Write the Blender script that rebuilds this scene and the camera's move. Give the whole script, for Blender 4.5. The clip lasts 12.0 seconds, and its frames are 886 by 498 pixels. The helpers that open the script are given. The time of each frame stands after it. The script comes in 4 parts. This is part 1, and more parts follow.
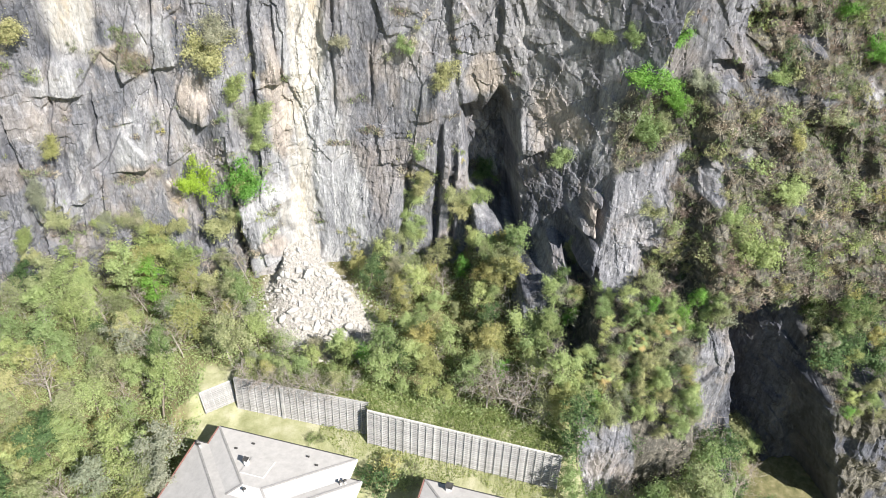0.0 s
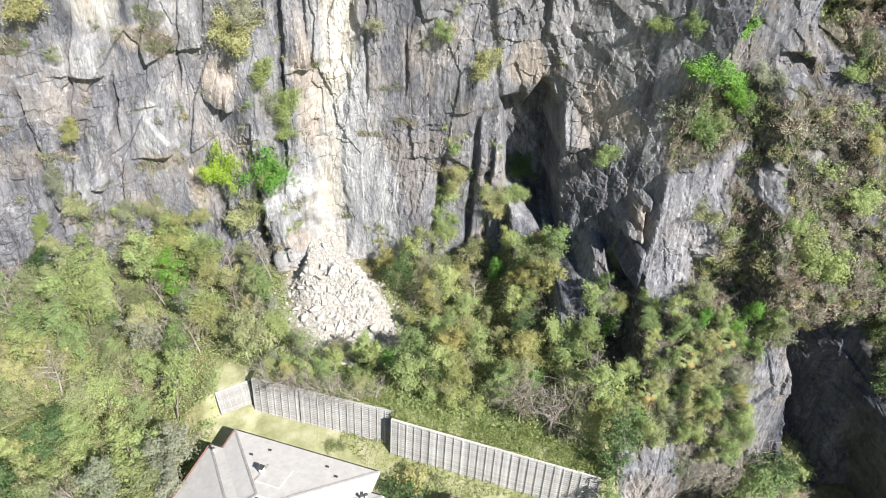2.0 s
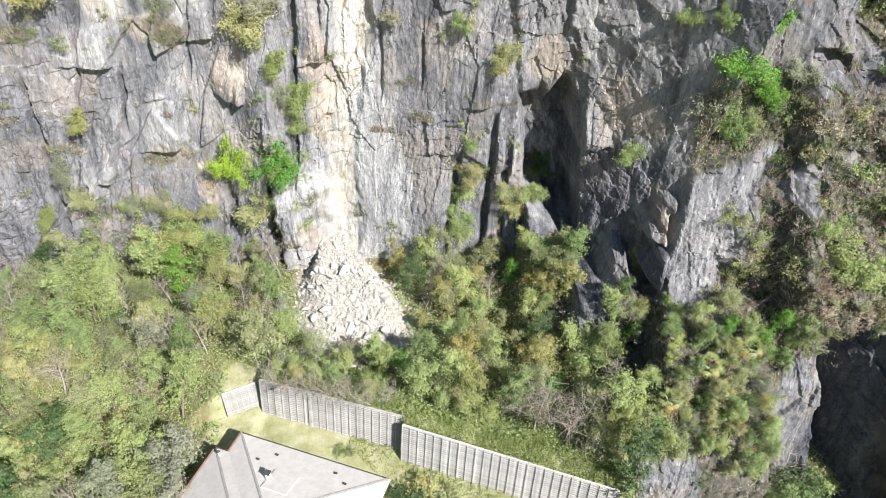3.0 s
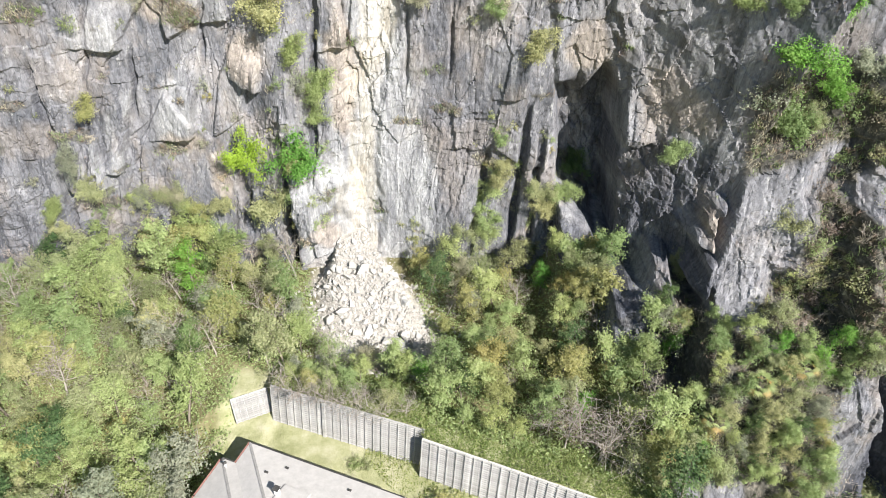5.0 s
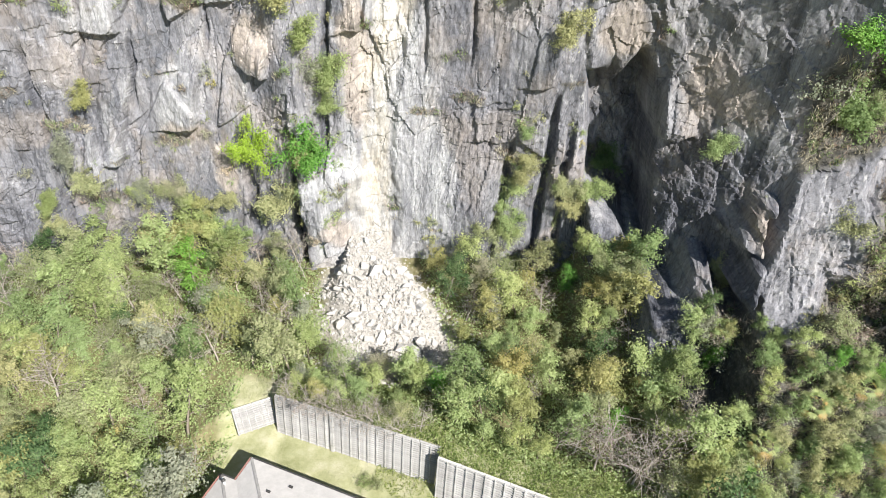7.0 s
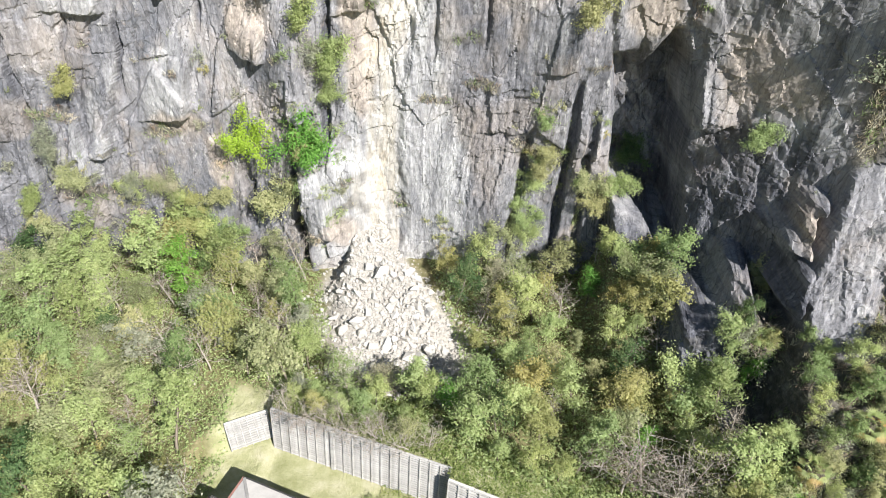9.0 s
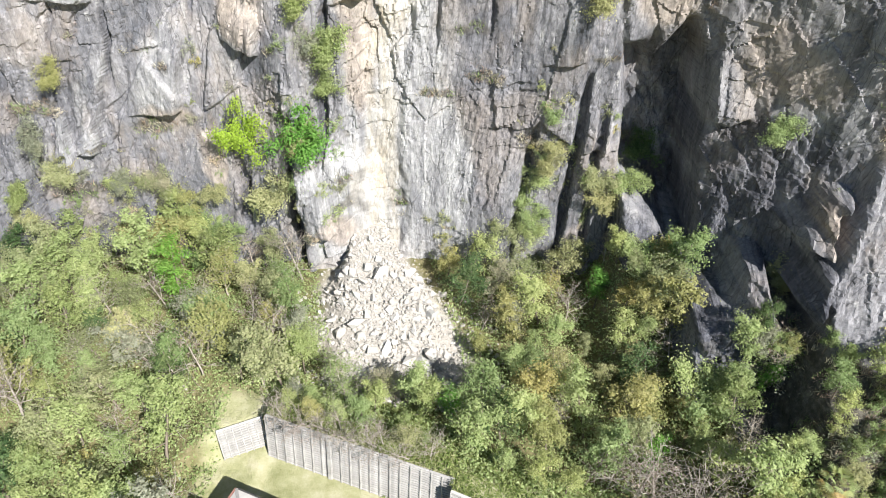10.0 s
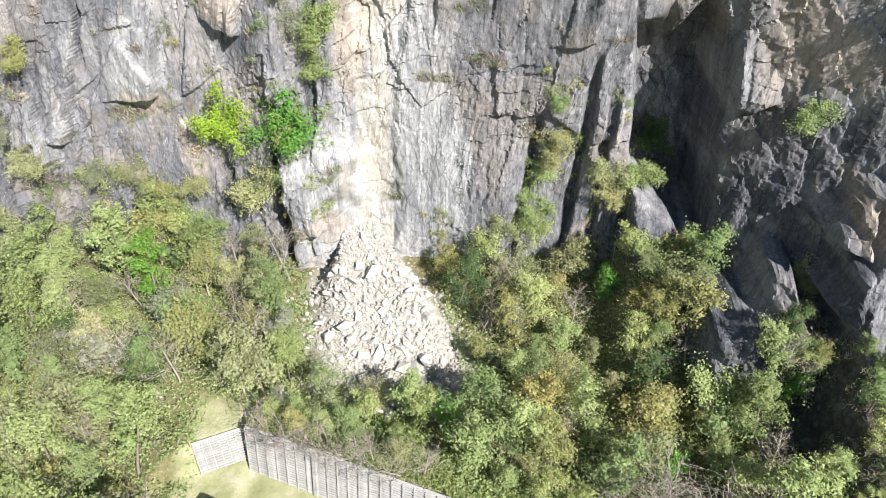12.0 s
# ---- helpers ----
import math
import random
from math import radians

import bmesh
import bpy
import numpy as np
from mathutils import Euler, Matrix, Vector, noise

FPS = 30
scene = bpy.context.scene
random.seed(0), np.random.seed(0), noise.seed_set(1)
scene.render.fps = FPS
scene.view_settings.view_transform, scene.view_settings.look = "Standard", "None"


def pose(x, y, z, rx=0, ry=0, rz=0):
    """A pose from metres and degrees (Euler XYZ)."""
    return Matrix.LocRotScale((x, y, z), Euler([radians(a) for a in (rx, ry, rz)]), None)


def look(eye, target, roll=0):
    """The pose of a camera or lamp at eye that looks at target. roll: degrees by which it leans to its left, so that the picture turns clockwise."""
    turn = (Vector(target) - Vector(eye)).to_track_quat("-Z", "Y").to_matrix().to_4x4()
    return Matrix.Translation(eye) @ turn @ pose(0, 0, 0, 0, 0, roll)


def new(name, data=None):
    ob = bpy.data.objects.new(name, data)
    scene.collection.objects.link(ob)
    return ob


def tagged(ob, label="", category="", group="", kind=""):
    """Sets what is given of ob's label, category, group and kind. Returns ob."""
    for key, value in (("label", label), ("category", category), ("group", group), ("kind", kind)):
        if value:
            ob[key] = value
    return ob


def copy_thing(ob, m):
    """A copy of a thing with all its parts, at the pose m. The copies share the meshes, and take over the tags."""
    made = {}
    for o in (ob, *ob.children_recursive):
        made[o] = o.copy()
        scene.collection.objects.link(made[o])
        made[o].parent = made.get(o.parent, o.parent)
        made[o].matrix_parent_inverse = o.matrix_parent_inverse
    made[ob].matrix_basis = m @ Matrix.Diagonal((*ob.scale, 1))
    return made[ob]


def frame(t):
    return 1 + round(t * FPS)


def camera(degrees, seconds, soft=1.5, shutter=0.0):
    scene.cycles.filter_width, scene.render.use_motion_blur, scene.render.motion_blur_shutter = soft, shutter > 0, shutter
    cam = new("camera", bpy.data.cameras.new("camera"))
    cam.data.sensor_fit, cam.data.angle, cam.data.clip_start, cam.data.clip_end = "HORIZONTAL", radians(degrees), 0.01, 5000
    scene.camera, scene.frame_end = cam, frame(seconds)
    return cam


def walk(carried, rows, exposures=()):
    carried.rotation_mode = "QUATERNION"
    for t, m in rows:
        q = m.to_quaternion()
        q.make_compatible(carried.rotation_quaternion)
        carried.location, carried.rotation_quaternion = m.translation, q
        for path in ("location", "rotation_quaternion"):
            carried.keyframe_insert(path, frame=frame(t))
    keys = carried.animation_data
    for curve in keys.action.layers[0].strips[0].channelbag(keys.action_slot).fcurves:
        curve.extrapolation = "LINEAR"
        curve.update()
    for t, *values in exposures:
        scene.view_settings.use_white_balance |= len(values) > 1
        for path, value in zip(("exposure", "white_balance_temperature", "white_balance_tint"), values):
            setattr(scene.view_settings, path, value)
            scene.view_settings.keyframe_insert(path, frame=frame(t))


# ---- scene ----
cam = camera(67.1, 12.0, soft=0.8)
# seconds, eye x y z, yaw, pitch, lean
ROWS = [
    (0, -2.552, -2.436, 65.015, -2.25, -38.324, 0.081),
    (0.5, -2.824, -1.416, 64.267, -1.592, -38.361, 0.145),
    (1, -3.101, -0.416, 63.54, -0.961, -38.4, 0.22),
    (1.5, -3.38, 0.573, 62.827, -0.356, -38.442, 0.297),
    (2, -3.659, 1.558, 62.122, 0.224, -38.486, 0.372),
    (2.5, -3.937, 2.544, 61.422, 0.779, -38.533, 0.438),
    (3, -4.21, 3.535, 60.722, 1.31, -38.582, 0.491),
    (3.5, -4.478, 4.537, 60.018, 1.817, -38.634, 0.527),
    (4, -4.738, 5.55, 59.308, 2.3, -38.689, 0.544),
    (4.5, -4.989, 6.577, 58.589, 2.758, -38.746, 0.54),
    (5, -5.23, 7.619, 57.859, 3.191, -38.805, 0.515),
    (5.5, -5.459, 8.675, 57.118, 3.599, -38.865, 0.468),
    (6, -5.675, 9.743, 56.365, 3.98, -38.927, 0.402),
    (6.5, -5.877, 10.821, 55.6, 4.333, -38.988, 0.319),
    (7, -6.063, 11.905, 54.824, 4.657, -39.049, 0.221),
    (7.5, -6.234, 12.992, 54.038, 4.95, -39.108, 0.113),
    (8, -6.387, 14.075, 53.245, 5.211, -39.165, 0.001),
    (8.5, -6.522, 15.147, 52.447, 5.437, -39.219, -0.11),
    (9, -6.639, 16.202, 51.648, 5.626, -39.268, -0.212),
    (9.5, -6.737, 17.23, 50.851, 5.775, -39.311, -0.298),
    (10, -6.816, 18.222, 50.061, 5.883, -39.347, -0.358),
    (10.5, -6.875, 19.167, 49.282, 5.945, -39.375, -0.382),
    (11, -6.915, 20.053, 48.522, 5.96, -39.392, -0.359),
    (11.5, -6.935, 20.868, 47.786, 5.923, -39.398, -0.278),
    (12, -6.935, 21.597, 47.08, 5.831, -39.391, -0.125),
]


def aim(x, y, z, yaw, pitch, lean):
    a, p = radians(yaw), radians(pitch)
    ahead = Vector((-math.sin(a) * math.cos(p), math.cos(a) * math.cos(p), math.sin(p)))
    eye = Vector((x, y, z))
    return look(eye, eye + ahead, lean)


walk(cam, [(t, aim(*place)) for t, *place in ROWS])

# ---- light ----
SUN_AZ, SUN_EL = 43.0, 41.0  # degrees to the right of the way out from the cliff, and above the horizon
world = bpy.data.worlds.new("sky")
scene.world = world
world.use_nodes = True
wn = world.node_tree
sky = wn.nodes.new("ShaderNodeTexSky")
sky.sky_type, sky.sun_disc = "NISHITA", False
sky.sun_elevation = radians(SUN_EL)
sky.sun_rotation = radians(180 - SUN_AZ)
sky.altitude, sky.air_density, sky.dust_density, sky.ozone_density = 400, 1.4, 0.3, 2.5
wn.nodes["Background"].inputs[1].default_value = 0.046
wn.links.new(sky.outputs[0], wn.nodes["Background"].inputs[0])
to_sun = Vector((math.sin(radians(SUN_AZ)) * math.cos(radians(SUN_EL)), -math.cos(radians(SUN_AZ)) * math.cos(radians(SUN_EL)), math.sin(radians(SUN_EL))))
sun = new("sun", bpy.data.lights.new("sun", "SUN"))
sun.data.energy, sun.data.angle, sun.data.color = 4.6, radians(0.6), (1.0, 0.97, 0.93)
sun.matrix_world = look(to_sun * 200, (0, 0, 0))
scene.view_settings.exposure = 1.26


# ---- materials ----
def material(name, rough=0.85):
    m = bpy.data.materials.new(name)
    m.use_nodes = True
    n = m.node_tree.nodes
    b = n["Principled BSDF"]
    b.inputs["Roughness"].default_value = rough
    b.inputs["Specular IOR Level"].default_value = 0.25
    return m, m.node_tree, b


def ramp(nt, source, stops):
    r = nt.nodes.new("ShaderNodeValToRGB")
    e = r.color_ramp.elements
    while len(e) < len(stops):
        e.new(0.5)
    for el, (p, c) in zip(e, stops):
        el.position, el.color = p, (*c, 1) if len(c) == 3 else (c[0], c[0], c[0], 1)
    nt.links.new(source, r.inputs[0])
    return r.outputs[0]


def noise_at(nt, scale, stretch=(1, 1, 1), detail=6.0, rough=0.6, seed=0.0, distort=0.0):
    co = nt.nodes.new("ShaderNodeTexCoord")
    mp = nt.nodes.new("ShaderNodeMapping")
    mp.inputs["Scale"].default_value = stretch
    mp.inputs["Location"].default_value = (seed, seed * 0.7, seed * 1.3)
    nt.links.new(co.outputs["Object"], mp.inputs[0])
    t = nt.nodes.new("ShaderNodeTexNoise")
    t.inputs["Scale"].default_value = scale
    t.inputs["Detail"].default_value = detail
    t.inputs["Roughness"].default_value = rough
    t.inputs["Distortion"].default_value = distort
    nt.links.new(mp.outputs[0], t.inputs["Vector"])
    return t.outputs["Fac"]


def mix(nt, fac, a, b, mode="MIX"):
    m = nt.nodes.new("ShaderNodeMix")
    m.data_type, m.blend_type = "RGBA", mode
    for s, v in ((m.inputs["Factor"], fac), (m.inputs["A"], a), (m.inputs["B"], b)):
        if isinstance(v, (int, float)):
            s.default_value = v
        elif isinstance(v, tuple):
            s.default_value = (*v, 1)
        else:
            nt.links.new(v, s)
    return m.outputs["Result"]


def bump(nt, b, height, strength, distance):
    u = nt.nodes.new("ShaderNodeBump")
    u.inputs["Strength"].default_value, u.inputs["Distance"].default_value = strength, distance
    nt.links.new(height, u.inputs["Height"])
    nt.links.new(u.outputs[0], b.inputs["Normal"])


def attribute(nt, name):
    a = nt.nodes.new("ShaderNodeAttribute")
    a.attribute_name = name
    return a.outputs["Fac"]


def joints(nt, scale, stretch, width, seed):
    """Thin dark lines along the edges of broken cells."""
    co = nt.nodes.new("ShaderNodeTexCoord")
    mp = nt.nodes.new("ShaderNodeMapping")
    mp.inputs["Scale"].default_value = stretch
    mp.inputs["Location"].default_value = (seed, seed, seed)
    nt.links.new(co.outputs["Object"], mp.inputs[0])
    warp = nt.nodes.new("ShaderNodeTexNoise")
    warp.inputs["Scale"].default_value, warp.inputs["Detail"].default_value = 1.2, 4
    nt.links.new(mp.outputs[0], warp.inputs["Vector"])
    add = nt.nodes.new("ShaderNodeVectorMath")
    add.operation = "MULTIPLY_ADD"
    add.inputs[1].default_value = (0.25, 0.25, 0.25)
    nt.links.new(warp.outputs["Color"], add.inputs[0])
    nt.links.new(mp.outputs[0], add.inputs[2])
    v = nt.nodes.new("ShaderNodeTexVoronoi")
    v.feature = "DISTANCE_TO_EDGE"
    v.inputs["Scale"].default_value = scale
    nt.links.new(add.outputs[0], v.inputs["Vector"])
    return ramp(nt, v.outputs["Distance"], [(0.0, (0.25,)), (width, (1.0,))])


def rock_material():
    m, nt, b = material("cliff_rock", 0.75)
    grey = ramp(nt, noise_at(nt, 0.22, (1, 1, 0.45), 9, 0.68), [(0.32, (0.08, 0.086, 0.1)), (0.46, (0.165, 0.164, 0.178)), (0.57, (0.232, 0.228, 0.24)), (0.7, (0.345, 0.336, 0.335))])
    streak = ramp(nt, noise_at(nt, 1.4, (1, 1, 0.08), 7, 0.65, 3.0, 0.3), [(0.36, (0.36,)), (0.52, (1.0,)), (0.72, (1.35,))])
    col = mix(nt, 0.6, grey, streak, "MULTIPLY")
    fine = ramp(nt, noise_at(nt, 3.6, (1, 1, 0.6), 9, 0.8, 7.0), [(0.32, (0.5,)), (0.5, (1.0,)), (0.68, (1.4,))])
    col = mix(nt, 0.85, col, fine, "MULTIPLY")
    warm = ramp(nt, noise_at(nt, 0.2, (1, 1, 0.6), 6, 0.65, 11.0), [(0.52, (0.0,)), (0.7, (1.0,))])
    col = mix(nt, mix(nt, 0.5, (0.0, 0.0, 0.0), warm), col, mix(nt, fine, (0.2, 0.16, 0.125), (0.36, 0.3, 0.25)))
    rust = ramp(nt, noise_at(nt, 0.5, (1, 1, 0.7), 6, 0.7, 23.0), [(0.64, (0.0,)), (0.74, (1.0,))])
    col = mix(nt, mix(nt, 0.6, (0.0, 0.0, 0.0), rust), col, (0.27, 0.18, 0.11))
    lichen = ramp(nt, noise_at(nt, 1.1, (1, 1, 0.5), 8, 0.75, 41.0), [(0.58, (0.0,)), (0.66, (0.7,))])
    col = mix(nt, lichen, col, mix(nt, fine, (0.3, 0.3, 0.3), (0.46, 0.45, 0.44)))
    pale = mix(nt, ramp(nt, noise_at(nt, 0.9, (1, 1, 0.25), 8, 0.72, 5.0), [(0.38, (0.0,)), (0.58, (1.0,))]), (0.31, 0.285, 0.245), (0.475, 0.455, 0.42))
    pale = mix(nt, ramp(nt, noise_at(nt, 0.6, (1, 1, 0.3), 6, 0.65, 31.0), [(0.55, (0.0,)), (0.68, (0.65,))]), pale, (0.42, 0.34, 0.235))
    pale = mix(nt, 0.7, pale, ramp(nt, noise_at(nt, 3.2, (1, 1, 0.4), 8, 0.78, 14.0), [(0.33, (0.55,)), (0.5, (1.0,)), (0.7, (1.2,))]), "MULTIPLY")
    ash = mix(nt, ramp(nt, noise_at(nt, 1.3, (1, 1, 0.1), 8, 0.72, 17.0), [(0.4, (0.0,)), (0.6, (1.0,))]), (0.22, 0.22, 0.23), (0.44, 0.437, 0.432))
    # darker slate rock; the same blue tone paints shade in gully and bay
    col = mix(nt, attribute(nt, "slate_shade"), col, mix(nt, 1.0, col, (0.37, 0.388, 0.435), "MULTIPLY"))
    col = mix(nt, attribute(nt, "ashy"), col, mix(nt, 0.6, ash, fine, "MULTIPLY"))
    col = mix(nt, attribute(nt, "fresh"), col, pale)
    tan = mix(nt, ramp(nt, noise_at(nt, 1.0, (1, 1, 0.5), 8, 0.75, 61.0), [(0.35, (0.0,)), (0.62, (1.0,))]), (0.22, 0.18, 0.15), (0.43, 0.37, 0.31))
    col = mix(nt, mix(nt, 0.7, (0.0, 0.0, 0.0), attribute(nt, "rusty")), col, mix(nt, 0.7, tan, fine, "MULTIPLY"))
    some = ramp(nt, noise_at(nt, 0.5, (1, 1, 0.5), 4, 0.6, 51.0), [(0.5, (0.0,)), (0.64, (0.7,))])
    col = mix(nt, some, col, joints(nt, 0.5, (1, 1, 0.22), 0.014, 3.0), "MULTIPLY")
    split = ramp(nt, noise_at(nt, 0.35, (1, 1, 0.4), 4, 0.6, 57.0), [(0.42, (0.0,)), (0.56, (0.75,))])
    col = mix(nt, split, col, joints(nt, 1.3, (1, 1, 0.16), 0.03, 9.0), "MULTIPLY")
    soil = ramp(nt, noise_at(nt, 1.2, (1, 1, 1), 8, 0.75, 2.0), [(0.32, (0.028, 0.027, 0.023)), (0.5, (0.085, 0.078, 0.064)), (0.68, (0.23, 0.21, 0.17))])
    col = mix(nt, attribute(nt, "soil"), col, soil)
    nt.links.new(col, b.inputs["Base Color"])
    bump(nt, b, mix(nt, 0.5, noise_at(nt, 2.0, (1, 1, 0.3), 10, 0.75, 4.0), noise_at(nt, 6.0, (1, 1, 0.7), 9, 0.8, 9.0)), 0.6, 0.2)
    return m


def boulder_material():
    m, nt, b = material("fresh_boulder", 0.85)
    info = nt.nodes.new("ShaderNodeNewGeometry")
    tone = ramp(nt, info.outputs["Random Per Island"], [(0.0, (0.33, 0.31, 0.28)), (0.5, (0.43, 0.415, 0.385)), (1.0, (0.53, 0.515, 0.49))])
    obj = nt.nodes.new("ShaderNodeObjectInfo")
    tone = mix(nt, 0.5, tone, ramp(nt, obj.outputs["Random"], [(0.0, (0.32, 0.295, 0.26)), (1.0, (0.53, 0.515, 0.485))]))
    grain = ramp(nt, noise_at(nt, 3.0, (1, 1, 1), 7, 0.7), [(0.3, (0.75,)), (0.6, (1.05,))])
    nt.links.new(mix(nt, 0.8, tone, grain, "MULTIPLY"), b.inputs["Base Color"])
    bump(nt, b, noise_at(nt, 6.0, (1, 1, 1), 8, 0.7), 0.6, 0.08)
    return m


def ground_material():
    m, nt, b = material("wooded_ground", 0.95)
    col = ramp(nt, noise_at(nt, 0.9, (1, 1, 1), 8, 0.7), [(0.3, (0.07, 0.075, 0.03)), (0.5, (0.16, 0.15, 0.07)), (0.7, (0.28, 0.24, 0.14))])
    lawn = ramp(nt, noise_at(nt, 0.5, (1, 1, 1), 9, 0.75, 4.0), [(0.3, (0.23, 0.24, 0.11)), (0.48, (0.33, 0.33, 0.18)), (0.65, (0.44, 0.415, 0.28))])
    col = mix(nt, attribute(nt, "lawn"), col, lawn)
    scree = ramp(nt, noise_at(nt, 2.5, (1, 1, 1), 8, 0.8, 8.0), [(0.3, (0.25, 0.23, 0.2)), (0.6, (0.46, 0.43, 0.39))])
    col = mix(nt, attribute(nt, "scree"), col, scree)
    nt.links.new(col, b.inputs["Base Color"])
    bump(nt, b, noise_at(nt, 4.0, (1, 1, 1), 8, 0.8), 0.8, 0.2)
    return m


def leaf_material(name, dark, mid, light):
    m, nt, b = material(name, 0.6)
    geo = nt.nodes.new("ShaderNodeNewGeometry")
    obj = nt.nodes.new("ShaderNodeObjectInfo")
    col = ramp(nt, geo.outputs["Random Per Island"], [(0.0, dark), (0.5, mid), (1.0, light)])
    tint = ramp(nt, obj.outputs["Random"], [(0.0, (0.7, 0.78, 0.7)), (0.5, (1.0, 1.0, 1.0)), (1.0, (1.22, 1.08, 0.95))])
    col = mix(nt, 0.7, col, tint, "MULTIPLY")
    withered = ramp(nt, noise_at(nt, 0.75, (1, 1, 1), 3, 0.6, 2.0), [(0.5, (0.0,)), (0.7, (0.35,))])
    col = mix(nt, withered, col, mix(nt, 0.5, col, (0.42, 0.38, 0.2)))
    b.inputs["Specular IOR Level"].default_value = 0.12
    nt.links.new(col, b.inputs["Base Color"])
    t = nt.nodes.new("ShaderNodeBsdfTranslucent")
    nt.links.new(col, t.inputs[0])
    s = nt.nodes.new("ShaderNodeMixShader")
    s.inputs[0].default_value = 0.42
    nt.links.new(b.outputs[0], s.inputs[1])
    nt.links.new(t.outputs[0], s.inputs[2])
    nt.links.new(s.outputs[0], nt.nodes["Material Output"].inputs[0])
    return m


def plain(name, a, c, scale=3.0, stretch=(1, 1, 1), rough=0.8, relief=0.03, metal=0.0):
    m, nt, b = material(name, rough)
    b.inputs["Metallic"].default_value = metal
    obj = nt.nodes.new("ShaderNodeObjectInfo")
    col = ramp(nt, noise_at(nt, scale, stretch, 8, 0.7), [(0.3, a), (0.7, c)])
    col = mix(nt, 0.6, col, ramp(nt, obj.outputs["Random"], [(0.0, (0.82, 0.82, 0.82)), (1.0, (1.12, 1.12, 1.12))]), "MULTIPLY")
    nt.links.new(col, b.inputs["Base Color"])
    if relief:
        bump(nt, b, noise_at(nt, scale * 6, stretch, 6, 0.7, 3.0), 0.6, relief)
    return m


ROCK, BOULDER, GROUND = rock_material(), boulder_material(), ground_material()
LEAF = {
    "green": leaf_material("green_leaves", (0.185, 0.25, 0.1), (0.275, 0.355, 0.15), (0.355, 0.43, 0.215)),
    "lime": leaf_material("lime_leaves", (0.28, 0.345, 0.14), (0.38, 0.45, 0.195), (0.46, 0.52, 0.26)),
    "vivid": leaf_material("vivid_green_leaves", (0.12, 0.26, 0.05), (0.18, 0.37, 0.075), (0.24, 0.43, 0.11)),
    "acid": leaf_material("acid_green_leaves", (0.24, 0.37, 0.04), (0.33, 0.47, 0.06), (0.4, 0.53, 0.09)),
    "olive": leaf_material("olive_leaves", (0.23, 0.25, 0.13), (0.345, 0.37, 0.19), (0.44, 0.45, 0.26)),
    "sage": leaf_material("sage_leaves", (0.219, 0.235, 0.169), (0.324, 0.335, 0.245), (0.418, 0.42, 0.327)),
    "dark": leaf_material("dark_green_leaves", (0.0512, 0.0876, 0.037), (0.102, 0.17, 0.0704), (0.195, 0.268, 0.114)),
    "yellow": leaf_material("yellow_leaves", (0.28, 0.275, 0.11), (0.385, 0.38, 0.16), (0.47, 0.46, 0.22)),
    "orange": leaf_material("orange_leaves", (0.434, 0.292, 0.119), (0.534, 0.374, 0.164), (0.595, 0.431, 0.221)),
    "straw": leaf_material("straw_grass", (0.402, 0.351, 0.26), (0.549, 0.484, 0.376), (0.656, 0.618, 0.519)),
    "brown": leaf_material("brown_scrub", (0.207, 0.165, 0.141), (0.287, 0.236, 0.204), (0.407, 0.339, 0.31)),
    "grass": leaf_material("fresh_grass", (0.1, 0.15, 0.04), (0.2, 0.26, 0.085), (0.32, 0.36, 0.15)),
}
BARK = plain("bark", (0.12, 0.095, 0.07), (0.3, 0.26, 0.21), 2.0, (1, 1, 0.2))
DEADWOOD = plain("dead_wood", (0.3, 0.26, 0.22), (0.5, 0.45, 0.4), 2.0, (1, 1, 0.2))
CONCRETE = plain("weathered_concrete", (0.2, 0.195, 0.185), (0.5, 0.485, 0.465), 0.8)
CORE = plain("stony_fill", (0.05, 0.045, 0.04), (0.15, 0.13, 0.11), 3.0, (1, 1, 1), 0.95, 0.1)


# ---- shape of the land ----
TABLE = np.random.RandomState(7).rand(256, 256)


def value_noise(u, v, seed=0):
    u, v = u + seed * 17.31, v + seed * 9.77
    i, j = np.floor(u).astype(int), np.floor(v).astype(int)
    fu, fv = u - i, v - j
    fu, fv = fu * fu * (3 - 2 * fu), fv * fv * (3 - 2 * fv)
    t = lambda a, c: TABLE[a % 256, c % 256]
    return (t(i, j) * (1 - fu) + t(i + 1, j) * fu) * (1 - fv) + (t(i, j + 1) * (1 - fu) + t(i + 1, j + 1) * fu) * fv - 0.5


def fbm(u, v, octaves=4, seed=0):
    total, gain = 0, 1.0
    for k in range(octaves):
        total = total + gain * value_noise(u * 2**k, v * 2**k, seed + k)
        gain *= 0.5
    return total


def facets(u, v, seed=0):
    """Broken planes: each cell has its own level and tilt. Returns the height and the distance to the nearest joint."""
    i, j = np.floor(u).astype(int), np.floor(v).astype(int)
    best, second = np.full(u.shape, 9.0), np.full(u.shape, 9.0)
    level = np.zeros(u.shape)
    for a in (-1, 0, 1):
        for c in (-1, 0, 1):
            ci, cj = i + a + seed * 31, j + c + seed * 57
            px = i + a + TABLE[ci % 256, cj % 256]
            py = j + c + TABLE[(ci + 91) % 256, (cj + 13) % 256]
            du, dv = u - px, v - py
            d = np.hypot(du, dv)
            r1, r2, r3 = TABLE[(ci + 5) % 256, (cj + 77) % 256], TABLE[(ci + 131) % 256, (cj + 29) % 256], TABLE[(ci + 59) % 256, (cj + 171) % 256]
            h = (r1 - 0.5) + (r2 - 0.5) * 1.3 * du + (r3 - 0.6) * 1.1 * dv
            near = d < best
            second = np.where(near, best, np.minimum(second, d))
            level = np.where(near, h, level)
            best = np.where(near, d, best)
    return level, second - best


